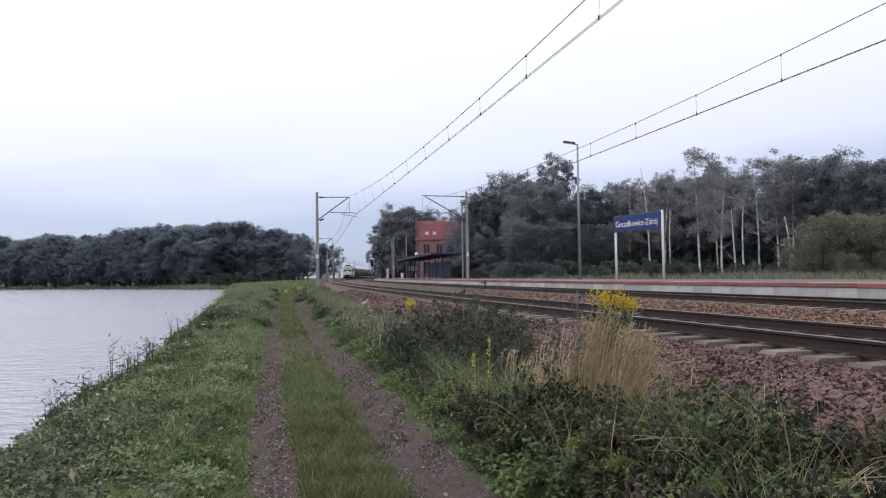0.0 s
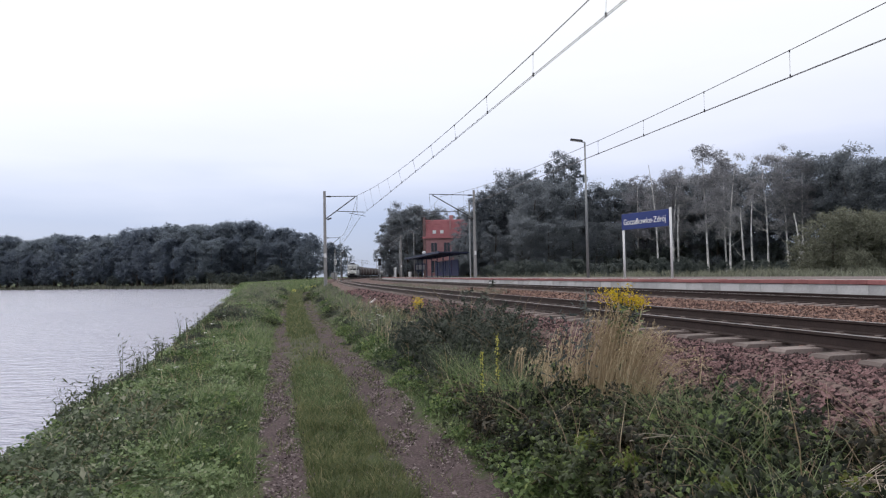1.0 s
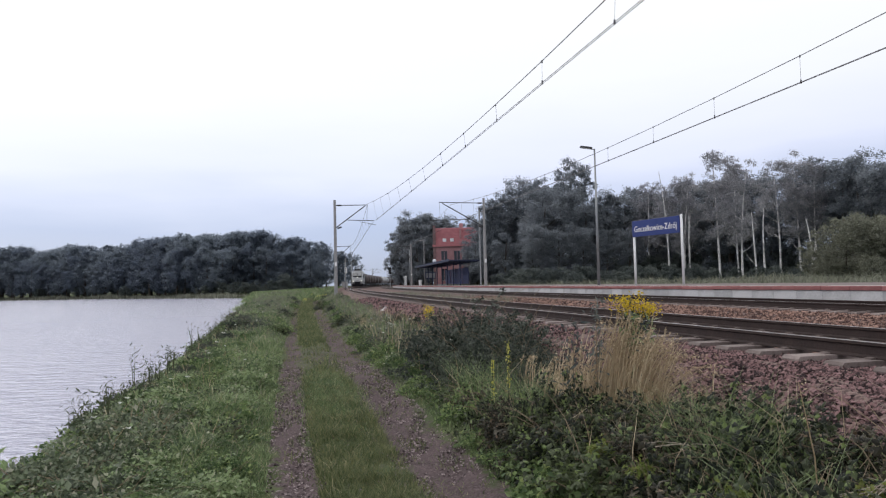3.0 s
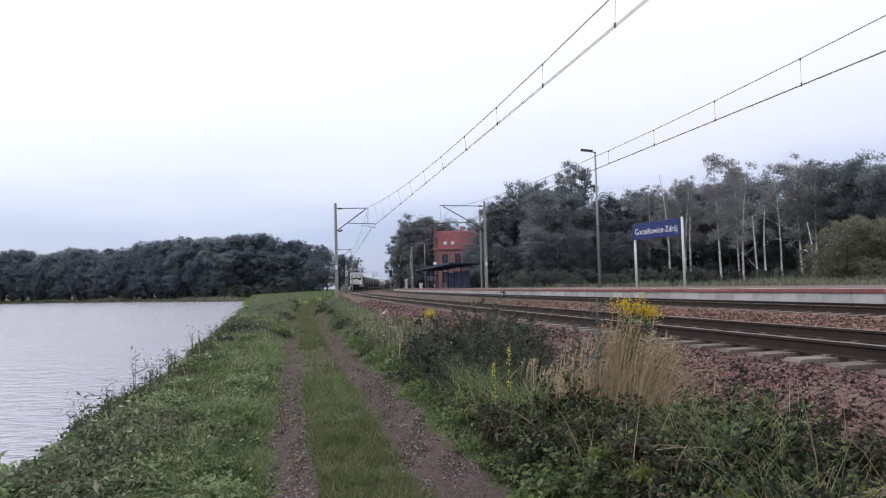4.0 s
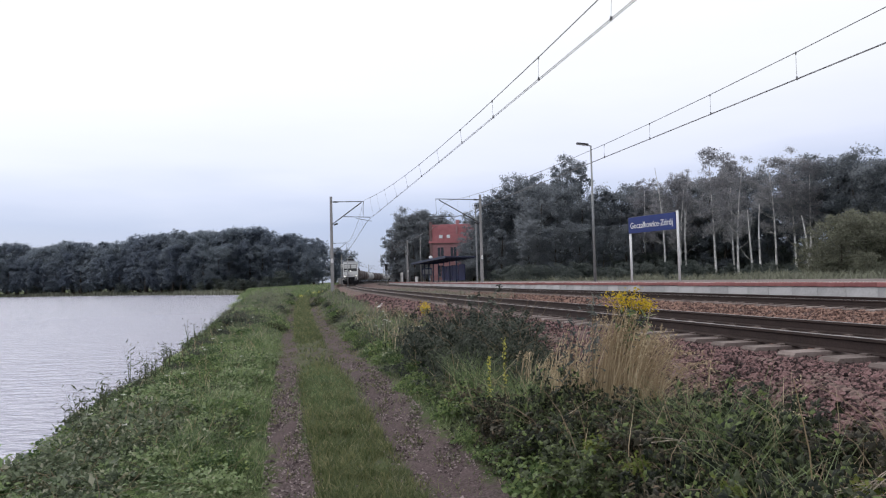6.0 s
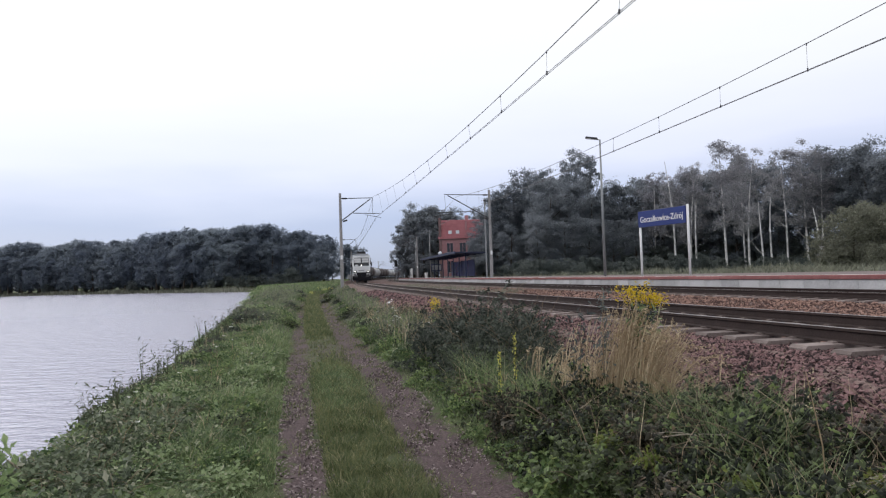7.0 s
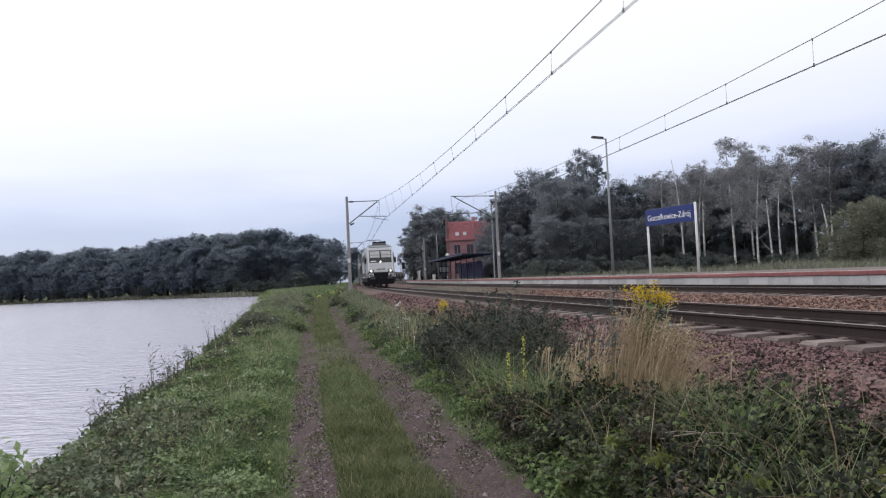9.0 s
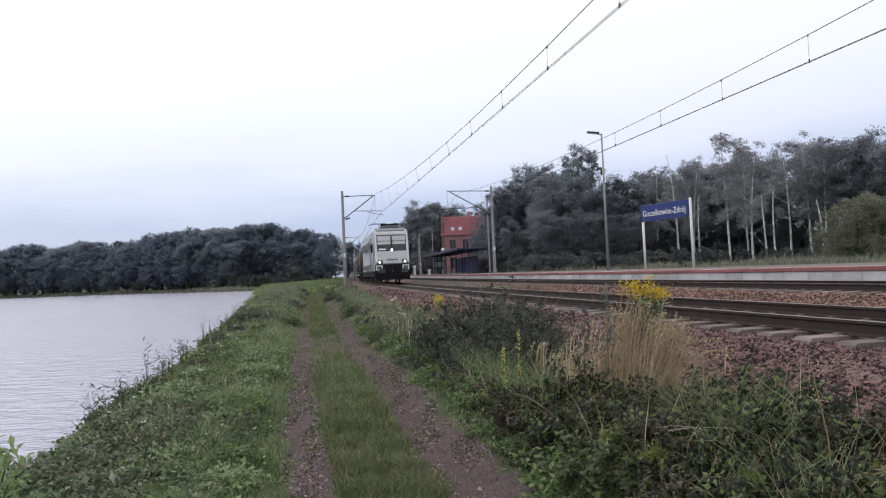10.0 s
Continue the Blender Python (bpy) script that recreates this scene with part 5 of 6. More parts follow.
    for i in range(64):
        s = 4.0 + 14 * ((i + random.random()) / 64) ** 1.2
        put(("nettle", "bank", "bank", "weed")[i % 4], i, s, random.uniform(-8.1, -7.0), random.uniform(0.35, 0.66), random.uniform(0.8, 1.4))
    for i in range(80):
        s = 12 + 40 * ((i + random.random()) / 80) ** 1.4
        edge = float(np.interp(s, SHORE_S, SHORE_N))
        put(("bank", "nettle", "bank", "weed")[i % 4], i, s, random.uniform(edge + 0.2, -6.95), random.uniform(0.45, 0.85), random.uniform(0.6, 1.1))
    for i in range(50):
        s = 8.5 + 40 * ((i + random.random()) / 50) ** 1.3
        put(("nettle", "bank", "weed")[i % 3], i, s, random.uniform(-4.5, -3.7), random.uniform(0.45, 0.75), random.uniform(0.7, 1.2))
    # dusty brambles nearest on the bank, and taller mixed weeds farther along the dike
    for i in range(34):
        s = 3.8 + 6.5 * ((i + random.random()) / 34)
        edge = float(np.interp(s, SHORE_S, SHORE_N))
        put("dusty", i, s, edge + 0.25 + 1.1 * random.random(), random.uniform(0.6, 0.85), random.uniform(0.9, 1.25))
    for i in range(16):
        s = 11 + 14 * ((i + random.random()) / 16)
        edge = float(np.interp(s, SHORE_S, SHORE_N))
        put(("dark", "dusty")[i % 2], i, s, edge + 0.3 + 0.6 * random.random(), random.uniform(0.30, 0.42), random.uniform(0.9, 1.2))
    for i in range(150):
        s = 26 + 95 * ((i + random.random()) / 150) ** 1.25
        edge = float(np.interp(s, SHORE_S, SHORE_N))
        put(("weed", "bank", "dusty", "dark", "nettle")[i % 5], i, s, random.uniform(edge + 0.2, -6.95), random.uniform(0.7, 1.3) * (0.55 if i % 5 == 3 else 1.0), random.uniform(0.7, 1.2))
    for i in range(60):
        s = 45 + 85 * ((i + random.random()) / 60)
        put(("dusty", "weed", "dark")[i % 3], i, s, random.uniform(-6.2, -2.9), random.uniform(0.7, 1.2) * (0.5 if i % 3 == 2 else 1.0), random.uniform(0.7, 1.2))
    for i in range(70):
        s = 15 + 50 * ((i + random.random()) / 70) ** 1.2
        put(("dusty", "dark", "weed", "dusty", "bramble")[i % 5], i, s, random.uniform(-4.45, -2.9), random.uniform(0.5, 0.95) * (0.5 if i % 5 == 1 else 1.0), random.uniform(0.8, 1.35))
    m = pose(-2.87, 4.12, -0.05)
    t = thing("sapling", "young light green broad-leaved sapling on the pond bank", "plant", m)
    bm = bmesh.new()
    cs = []
    for i in range(9):
        a = i * 2.4
        tip = Vector((math.cos(a) * 0.12, math.sin(a) * 0.12, 0.5 + 0.04 * i))
        tube_bm(bm, [(0, 0, 0.1 + 0.06 * i), tip * 0.6 + Vector((0, 0, 0.15)), tip], [0.006, 0.004, 0.002], 4)
        cs.append(np.array(tip) + rng.normal(size=(20, 3)) * np.array([0.05, 0.05, 0.05]))
    tube_bm(bm, [(0, 0, -0.05), (0.02, 0, 0.4), (0.0, 0.02, 0.8)], [0.011, 0.008, 0.004], 5)
    part("stem", bm, M["reed"], t)
    v, f = leaf_arrays(rng, np.concatenate(cs), np.full(180, 0.08), wide=0.24, up=0.5)
    tagged(child("foliage", mesh_of("foliage", v, f, M["pale_leaf"]), t), kind="stuff")
    # bleached dead twigs lying among the brambles
    for s, n, count in ((3.15, -3.5, 11), (4.5, -3.9, 5)):
        d = thing("twig_heap", "bleached dead bramble twigs lying among the leaves", "twigs", scaled(s, n, float(ground_z(s, n)) + 0.36, 1.0), group="dead twigs")
        for _ in range(count):
            a, r, k = random.uniform(0, 6.28), random.uniform(0.12, 0.3), random.uniform(-0.06, 0.06)
            p0, p2 = Vector((math.cos(a) * r, math.sin(a) * r, 0.02)), Vector((-math.cos(a + k * 6) * r, -math.sin(a + k * 6) * r, random.uniform(0.02, 0.16)))
            p1 = (p0 + p2) / 2 + Vector((k, -k, random.uniform(0.02, 0.12)))
            part("twig", tube_bm(bmesh.new(), [p0 * (1 - u) ** 2 + p1 * (2 * u * (1 - u)) + p2 * u * u for u in (0, 0.25, 0.5, 0.75, 1)], [0.0032, 0.003, 0.0028, 0.0022, 0.0015], 5), M["dead_stem"], d)
    # stalks at the water's edge
    pcs_s, pcs_l = [], []
    for i in range(120):
        s = 9.5 + 62 * ((i // 5) / 24) ** 1.3 + random.gauss(0, 0.3)
        edge = float(np.interp(s, SHORE_S, SHORE_N))
        n = edge + random.uniform(-0.05, 0.5)
        p = rooted(np.array([s]), np.array([n]))[0]
        h = random.uniform(0.3, 0.72) * (1 if i % 5 else 1.45)
        k = 30
        zz = np.linspace(0.15, 1, k) * h
        c = p + np.stack([rng.normal(size=k) * 0.07, rng.normal(size=k) * 0.07, zz], -1)
        pcs_s.append(blade_arrays(rng, np.repeat(p[None], 3, 0), np.full(3, h), np.full(3, 0.012 + s * 0.0004), 0.15))
        pcs_l.append(leaf_arrays(rng, c, np.full(k, 0.075 + s * 0.0007), wide=0.12))
    stuff("waterside_stalks", "dark leafy stalks standing along the water's edge", "plants", pcs_s + pcs_l, M["reed"])


def flower_plant(name, label, s, n, height, bloom, mat, seed, heads=14, spike=False, spread=0.35, deep=0.026):
    rng = np.random.default_rng(seed)
    m = scaled(s, n, float(ground_z(s, n)) - 0.02, 1.0)
    t = thing(name, label, "flower", m, group="wild flowers")
    bm = bmesh.new()
    cs = []
    for i in range(1 if spike else heads):
        a = rng.random() * 6.28
        tip = Vector((0, 0, height)) if spike else Vector((math.cos(a) * spread * rng.random(), math.sin(a) * spread * rng.random(), height * (0.92 + 0.1 * rng.random())))
        fork = Vector((0, 0, height * 0.72))
        tube_bm(bm, [fork, (fork + tip) / 2 + Vector((0, 0, 0.03)), tip], [0.004, 0.003, 0.002], 4)
        k = 30
        if spike:
            zz = height * (0.45 + 0.55 * rng.random(90))
            cs.append(np.stack([rng.normal(size=90) * 0.011, rng.normal(size=90) * 0.011, zz], -1))
        else:
            cs.append(np.array(tip) + rng.normal(size=(k, 3)) * np.array([0.05, 0.05, deep]) - np.array([0, 0, 0.02]))
    tube_bm(bm, [(0, 0, 0), (0.01, 0, height * 0.4), (0, 0, height * 0.73)], [0.007, 0.006, 0.004], 5)
    tagged(part("stem_tangle", bm, M["reed"], t), kind="stuff")
    if not spike:
        q = np.stack([rng.normal(size=60) * 0.06, rng.normal(size=60) * 0.06, height * (0.1 + 0.8 * rng.random(60))], -1)
        v, f = leaf_arrays(rng, q, np.full(60, 0.10), wide=0.12)
        tagged(child("foliage", mesh_of("foliage", v, f, M["bank_leaf"]), t), kind="stuff")
    v, f = leaf_arrays(rng, np.concatenate(cs), np.full(sum(len(c) for c in cs), bloom))
    tagged(child("bloom", mesh_of("bloom", v, f, M[mat]), t), kind="stuff")


def umbel(s, n, h, r, seed):
    rng = np.random.default_rng(seed)
    t = thing("white_flower", "small white umbel flower on a thin stalk", "flower", scaled(s, n, float(ground_z(s, n)), 1.0), group="white flowers")
    part("stalk", rodded((0, 0, -0.02), (0, 0, h), 0.004, sides=4), M["reed"], t)
    c = np.stack([rng.normal(size=22) * r * 0.5, rng.normal(size=22) * r * 0.5, h + rng.random(22) * 0.015], -1)
    v, f = leaf_arrays(rng, c, np.full(22, r * 0.6), up=2.0)
    tagged(child("bloom", mesh_of("bloom", v, f, M["petal"]), t), kind="stuff")


def build_flowers():
    random.seed(8)
    for i, (s, n, h) in enumerate([(6.35, -3.22, 1.36), (6.5, -3.12, 1.28), (6.3, -3.32, 1.38), (6.6, -3.04, 1.18), (6.4, -3.16, 1.28)]):
        flower_plant("goldenrod", "goldenrod with a broad yellow bloom", s, n, h, 0.025, "gold", 100 + i, heads=5, spread=0.20, deep=0.022)
    for i, (s, n, h) in enumerate([(18.8, -2.85, 0.66), (19.2, -2.78, 0.60)]):
        flower_plant("goldenrod", "goldenrod with a yellow bloom beside the ballast", s, n, h, 0.045, "gold", 130 + i, heads=4, spread=0.16, deep=0.08)
    flower_plant("goldenrod", "low goldenrod with a small yellow bloom on the bank", 4.4, -8.2, 0.48, 0.03, "gold", 160, heads=4, spread=0.08)
    flower_plant("yellow_mullein", "tall thin yellow flower spike", 7.4, -4.2, 1.02, 0.024, "pale_gold", 150, spike=True)
    flower_plant("yellow_mullein", "tall thin yellow flower spike", 7.6, -4.32, 0.80, 0.024, "pale_gold", 151, spike=True)
    for i in range(5):
        flower_plant("goldenrod", "low goldenrod with faded yellow bloom at the path's far end", 56 + i * 7, -6.1 + 0.35 * (i * 5 % 7), 0.5, 0.04, "pale_gold", 170 + i, heads=3, spread=0.35, deep=0.05)
    for i, (s, n, h) in enumerate([(6.55, -3.55, 1.40), (6.75, -3.45, 1.34), (6.25, -3.28, 1.38), (6.85, -3.66, 1.2), (6.5, -3.9, 0.95)]):
        g = np.random.default_rng(500 + i)
        t = thing("willowherb", "dark leafy willowherb stalk gone to seed", "plant", scaled(s, n, float(ground_z(s, n)) - 0.02, 1.0), group="wild flowers")
        bm = bmesh.new()
        tube_bm(bm, [(0, 0, 0), (0.02, 0.01, h * 0.5), (0.0, 0.0, h)], [0.006, 0.005, 0.002], 5)
        part("stalk", bm, M["stem"], t)
        c = np.stack([g.normal(size=70) * 0.05, g.normal(size=70) * 0.05, h * (0.25 + 0.75 * g.random(70))], -1)
        v, f = leaf_arrays(g, c, np.full(70, 0.075), wide=0.14)
        tagged(child("foliage", mesh_of("foliage", v, f, M["grey_leaf"]), t), kind="stuff")
    rng = random.Random(9)
    for i in range(26):
        s = 8 + 45 * (i / 26) ** 1.4 + rng.uniform(-0.5, 0.5)
        umbel(s, rng.uniform(-8.7, -7.2), rng.uniform(0.25, 0.4), 0.022 + s * 0.0008, 200 + i)
    for i in range(26):
        umbel(11 + i * 0.4 + rng.uniform(0, 0.4), rng.uniform(-4.3, -3.7), rng.uniform(0.45, 0.75), 0.030, 300 + i)
    for i, (s, n, h) in enumerate([(3.35, -3.75, 1.0), (2.75, -3.35, 0.95), (3.0, -3.05, 1.15)]):
        g = np.random.default_rng(400 + i)
        t = thing("dry_grass_stalk", "single tall dry grass stalk with a thin seed head", "grass", scaled(s, n, float(ground_z(s, n)), 1.0), group="dry stalks")
        bm = bmesh.new()
        tube_bm(bm, [(0, 0, 0), (0.02, 0, h * 0.6), (0.08, 0.02, h)], [0.0045, 0.004, 0.002], 4)
        part("stalk", bm, M["dry_grass"], t)
        c = np.stack([0.06 + 0.02 * g.normal(size=30), 0.015 * g.normal(size=30), h * (0.78 + 0.25 * g.random(30))], -1)
        v, f = leaf_arrays(g, c, np.full(30, 0.016))
        tagged(child("seed_head", mesh_of("seed_head", v, f, M["dry_grass"]), t), kind="stuff")
    for i, (s, n, k) in enumerate([(31.4, -2.62, 0.12), (31.9, -2.5, 0.09), (32.3, -2.4, 0.10), (34.0, -2.4, 0.08)]):
        bm = bmesh.new()
        bmesh.ops.create_icosphere(bm, subdivisions=1, radius=k, matrix=Matrix.Diagonal((1, 0.7, 0.55, 1)))
        for q in bm.verts:
            q.co *= 0.8 + 0.35 * random.random()
        me = bpy.data.meshes.new("white_litter")
        bm.to_mesh(me)
        bm.free()
        me.materials.append(M["litter"])
        tagged(new("white_litter", me), "crumpled white rubbish lying at the foot of the ballast", "litter", group="rubbish").matrix_basis = scaled(s, n, float(ground_z(s, n)) + k * 0.35, 1.0)


# ---- train ----
def build_loco():
    t = thing("locomotive", "light grey electric locomotive with lit headlamps and raised pantograph", "locomotive")
    side = [(0.10, 0.95), (0.0, 1.15), (0.0, 2.30), (0.44, 3.78), (0.85, 4.12), (18.1, 4.12), (18.5, 3.78), (18.95, 2.30), (18.95, 0.95)]
    bm = bmesh.new()
    a = [bm.verts.new((-1.49 + (0.18 if y < 0.9 or y > 18 else 0), y, z)) for y, z in side]
    b = [bm.verts.new((1.49 - (0.18 if y < 0.9 or y > 18 else 0), y, z)) for y, z in side]
    bm.faces.new(a)
    bm.faces.new(b[::-1])
    for i in range(len(side)):
        j = (i + 1) % len(side)
        bm.faces.new((a[i], b[i], b[j], a[j]))
    bmesh.ops.recalc_face_normals(bm, faces=bm.faces)
    corner = [e for e in bm.edges if abs(e.verts[0].co.x - e.verts[1].co.x) < 1e-4]
    bmesh.ops.bevel(bm, geom=corner, offset=0.11, segments=3, affect="EDGES", profile=0.6)
    part("body", bm, M["loco"], t)
    sl = math.degrees(math.atan2(0.44, 1.48))
    w = part("windscreen", boxed(-1.16, 1.16, -0.035, 0.02, -0.02, 1.24, bevel=0.02), M["glass"], t, "dark windscreen with a pale blind", m=pose(0, 0.045, 2.45, -sl))
    part("centre_bar", boxed(-0.03, 0.03, -0.05, -0.036, 0, 1.18), M["loco_dark"], w)
    for x0, x1 in ((-1.08, -0.06), (0.06, 1.08)):
        part("sun_blind", boxed(x0, x1, -0.05, -0.037, 0.50, 1.17, bevel=0.01), M["blind"], w, "pale sun blind")
        part("blind_rail", boxed(x0, x1, -0.06, -0.051, 0.74, 0.78), M["roof_grey"], w)
    part("destination_plate", boxed(-1.02, -0.45, -0.05, -0.037, 0.06, 0.17), M["white_paint"], w, "white plate with an unreadable mark")
    part("brow", boxed(-1.2, 1.2, -0.05, 0.02, 1.27, 1.52, bevel=0.03), M["loco_white"], t, "pale strip above the windscreen", m=pose(0, 0.045, 2.45, -sl))
    for x in (-1.22, 1.22):
        part("corner_pillar", boxed(x - 0.09, x + 0.09, -0.03, 0.05, -0.9, 1.5, bevel=0.02), M["loco_white"], t, "pale corner pillar", m=pose(0, 0.045, 2.45, -sl))
    part("wiper", rodded((-0.1, -0.055, 0.05), (0.15, -0.055, 0.9), 0.015), M["loco_dark"], w)
    part("front_panel", boxed(-1.22, 1.22, -0.03, 0.02, 1.50, 2.40, bevel=0.015), M["loco_white"], t, "white front panel")
    part("lower_front", boxed(-1.34, 1.34, -0.06, 0.30, 0.28, 1.44, bevel=0.04), M["loco_dark"], t, "black lower front")
    for i in range(7):
        part("marking", boxed(-0.42 + i * 0.125, -0.34 + i * 0.125, -0.045, -0.031, 1.72, 1.84), M["roof_grey"], t, "unreadable dark marking")
    for x in (-0.98, 0.98):
        h = part("headlamp", rodded((x, -0.06, 1.62), (x, 0.0, 1.62), 0.09, sides=14), M["lamp_on"], t, "lit round headlamp")
        part("lamp_rim", boxed(x - 0.24, x + 0.24, -0.045, -0.031, 1.47, 1.77, bevel=0.004), M["roof_grey"], h)
        p = part("buffer", rodded((x * 0.9, -0.62, 1.02), (x * 0.9, 0.0, 1.02), 0.11, sides=10), M["loco_dark"], t)
        part("buffer_plate", boxed(x * 0.9 - 0.26, x * 0.9 + 0.26, -0.68, -0.62, 0.80, 1.06, bevel=0.02), M["dark_steel"], p, "dark buffer plate")
        part("mirror", boxed(x * 1.49, x * 1.66, 0.5, 0.6, 2.4, 2.95), M["loco_dark"], t)
        part("step", boxed(x * 1.05 - 0.26, x * 1.05 + 0.26, -0.075, -0.061, 1.0, 1.38), M["loco_white"], t, "white framed step panel")
        part("step_plate", boxed(x * 1.05 - 0.17, x * 1.05 + 0.17, -0.085, -0.076, 1.08, 1.30), M["roof_grey"], t)
    part("upper_headlamp", rodded((0, -0.06, 2.52), (0, 0.1, 2.52), 0.09, sides=14), M["lamp_on"], t, "lit upper headlamp")
    part("coupler", rodded((0, -0.5, 0.95), (0, 0, 0.95), 0.07, sides=6), M["dark_steel"], t)
    part("skirt", boxed(-1.40, 1.40, 0.4, 18.5, 0.55, 0.96), M["loco_dark"], t, "black underframe skirt")
    part("roof_gear", boxed(-1.1, 1.1, 2.4, 16.6, 4.1, 4.3, bevel=0.06), M["roof_grey"], t, "dark grey roof equipment")
    part("roof_box", boxed(-0.72, 0.72, 1.0, 3.2, 4.1, 4.42, bevel=0.08), M["roof_grey"], t)
    part("roof_front", boxed(-1.1, 1.1, 0.6, 1.0, 4.0, 4.16, bevel=0.03), M["loco"], t)
    for x, y in ((-0.45, 1.6), (0.1, 1.9), (0.5, 1.5), (-0.25, 2.7)):
        part("roof_housing", boxed(x - 0.22, x + 0.22, y, y + 0.7, 4.3, 4.62, bevel=0.05), M["loco_dark"], t, "black roof housing")
    for x in (-0.5, 0.0, 0.5):
        part("roof_insulator", rodded((x, 3.5, 4.25), (x, 3.5, 4.62), 0.07, sides=8), M["rail_side"], t)
    for i in range(5):
        for x in (-1.505, 1.505):
            part("side_grille", boxed(x - 0.012, x + 0.012, 3.6 + i * 2.5, 5.4 + i * 2.5, 2.75, 3.35), M["roof_grey"], t)
    for x in (-1.5, 1.5):
        part("cab_door", boxed(x - 0.012, x + 0.012, 1.9, 2.6, 1.1, 3.2), M["loco_white"], t)
        part("cab_window", boxed(x - 0.012, x + 0.012, 0.95, 1.6, 2.35, 3.1), M["glass"], t)
    for x in (-1.5, 1.5):
        for y in (1.86, 2.62):
            part("door_seam", boxed(x - 0.016, x + 0.016, y, y + 0.05, 1.05, 3.5), M["roof_grey"], t)
        part("handrail", rodded((x * 1.03, 2.75, 1.3), (x * 1.03, 2.75, 2.7), 0.025), M["loco_dark"], t)
        part("side_band", boxed(x - 0.014, x + 0.014, 3.2, 15.8, 1.15, 1.5), M["roof_grey"], t, "grey band along the body side")
    part("bumper_strip", boxed(-1.26, 1.26, -0.04, 0.02, 1.44, 1.50), M["roof_grey"], t)
    for y in (2.6, 5.2, 13.4, 16.0):
        w = part("axle", rodded((-0.85, y, 0.62), (0.85, y, 0.62), 0.08), M["dark_steel"], t)
        for x in (-0.74, 0.74):
            part("wheel", rodded((x - 0.06, y, 0.62), (x + 0.06, y, 0.62), 0.62, sides=20), M["dark_steel"], w)
    for y in (1.8, 12.6):
        for x in (-1.05, 1.05):
            part("bogie_frame", boxed(x - 0.1, x + 0.1, y, y + 4.2, 0.42, 0.85, bevel=0.03), M["loco_dark"], t)
    y0 = 12.0
    p = part("pantograph", rod(rodded((0, y0 + 1.6, 4.1), (0, y0 - 0.1, 4.75), 0.05), (0, y0 - 0.1, 4.75), (0, y0 + 1.0, 5.36), 0.035), M["dark_steel"], t, "raised pantograph")
    part("collector", rod(rod(rodded((-0.75, y0 + 1.0, 5.38), (0.75, y0 + 1.0, 5.38), 0.04), (-0.75, y0 + 1.0, 5.38), (-0.98, y0 + 1.0, 5.20), 0.03), (0.75, y0 + 1.0, 5.38), (0.98, y0 + 1.0, 5.20), 0.03), M["dark_steel"], p)
    part("base_frame", boxed(-0.7, 0.7, y0 + 0.2, y0 + 1.8, 4.06, 4.14), M["dark_steel"], p)
    for x in (-0.6, 0.6):
        part("insulator", rodded((x, y0 + 0.4, 4.0), (x, y0 + 0.4, 4.2), 0.08, sides=8), M["rail_side"], p)
    return t


def build_tank_wagon():
    t = thing("tank_wagon", "dark sooty brown tank wagon of a goods train", "wagon", group="tank wagons")
    bm = bmesh.new()
    prof = [(0.55, 0.05), (0.62, 0.8), (0.85, 1.25), (1.2, 1.43), (13.3, 1.43), (13.65, 1.25), (13.88, 0.8), (13.95, 0.05)]
    tube_bm(bm, [(0, y, 2.55) for y, _ in prof], [r for _, r in prof], 20)
    part("tank", bm, M["tank"], t, smooth=True)
    part("underframe", boxed(-1.2, 1.2, 0.1, 14.4, 0.92, 1.16), M["loco_dark"], t)
    part("dome", rodded((0, 7.2, 3.9), (0, 7.2, 4.15), 0.4, sides=12), M["tank"], t)
    part("walkway", boxed(-0.4, 0.4, 3.5, 11, 4.0, 4.05), M["dark_steel"], t)
    for x in (-0.85, 0.85):
        part("buffer", rodded((x, -0.45, 1.02), (x, 0.1, 1.02), 0.13, sides=8), M["loco_dark"], t)
        part("ladder", boxed(x * 1.62 - 0.03, x * 1.62 + 0.03, 7.0, 7.4, 1.2, 3.4), M["galv"], t)
    for y in (2.0, 3.8, 10.7, 12.5):
        w = part("axle", rodded((-0.85, y, 0.46), (0.85, y, 0.46), 0.07), M["dark_steel"], t)
        for x in (-0.74, 0.74):
            part("wheel", rodded((x - 0.06, y, 0.46), (x + 0.06, y, 0.46), 0.46, sides=16), M["dark_steel"], w)
    for y in (1.6, 10.3):
        for x in (-1.02, 1.02):
            part("bogie_frame", boxed(x - 0.08, x + 0.08, y, y + 2.6, 0.35, 0.75, bevel=0.03), M["loco_dark"], t)
    return t


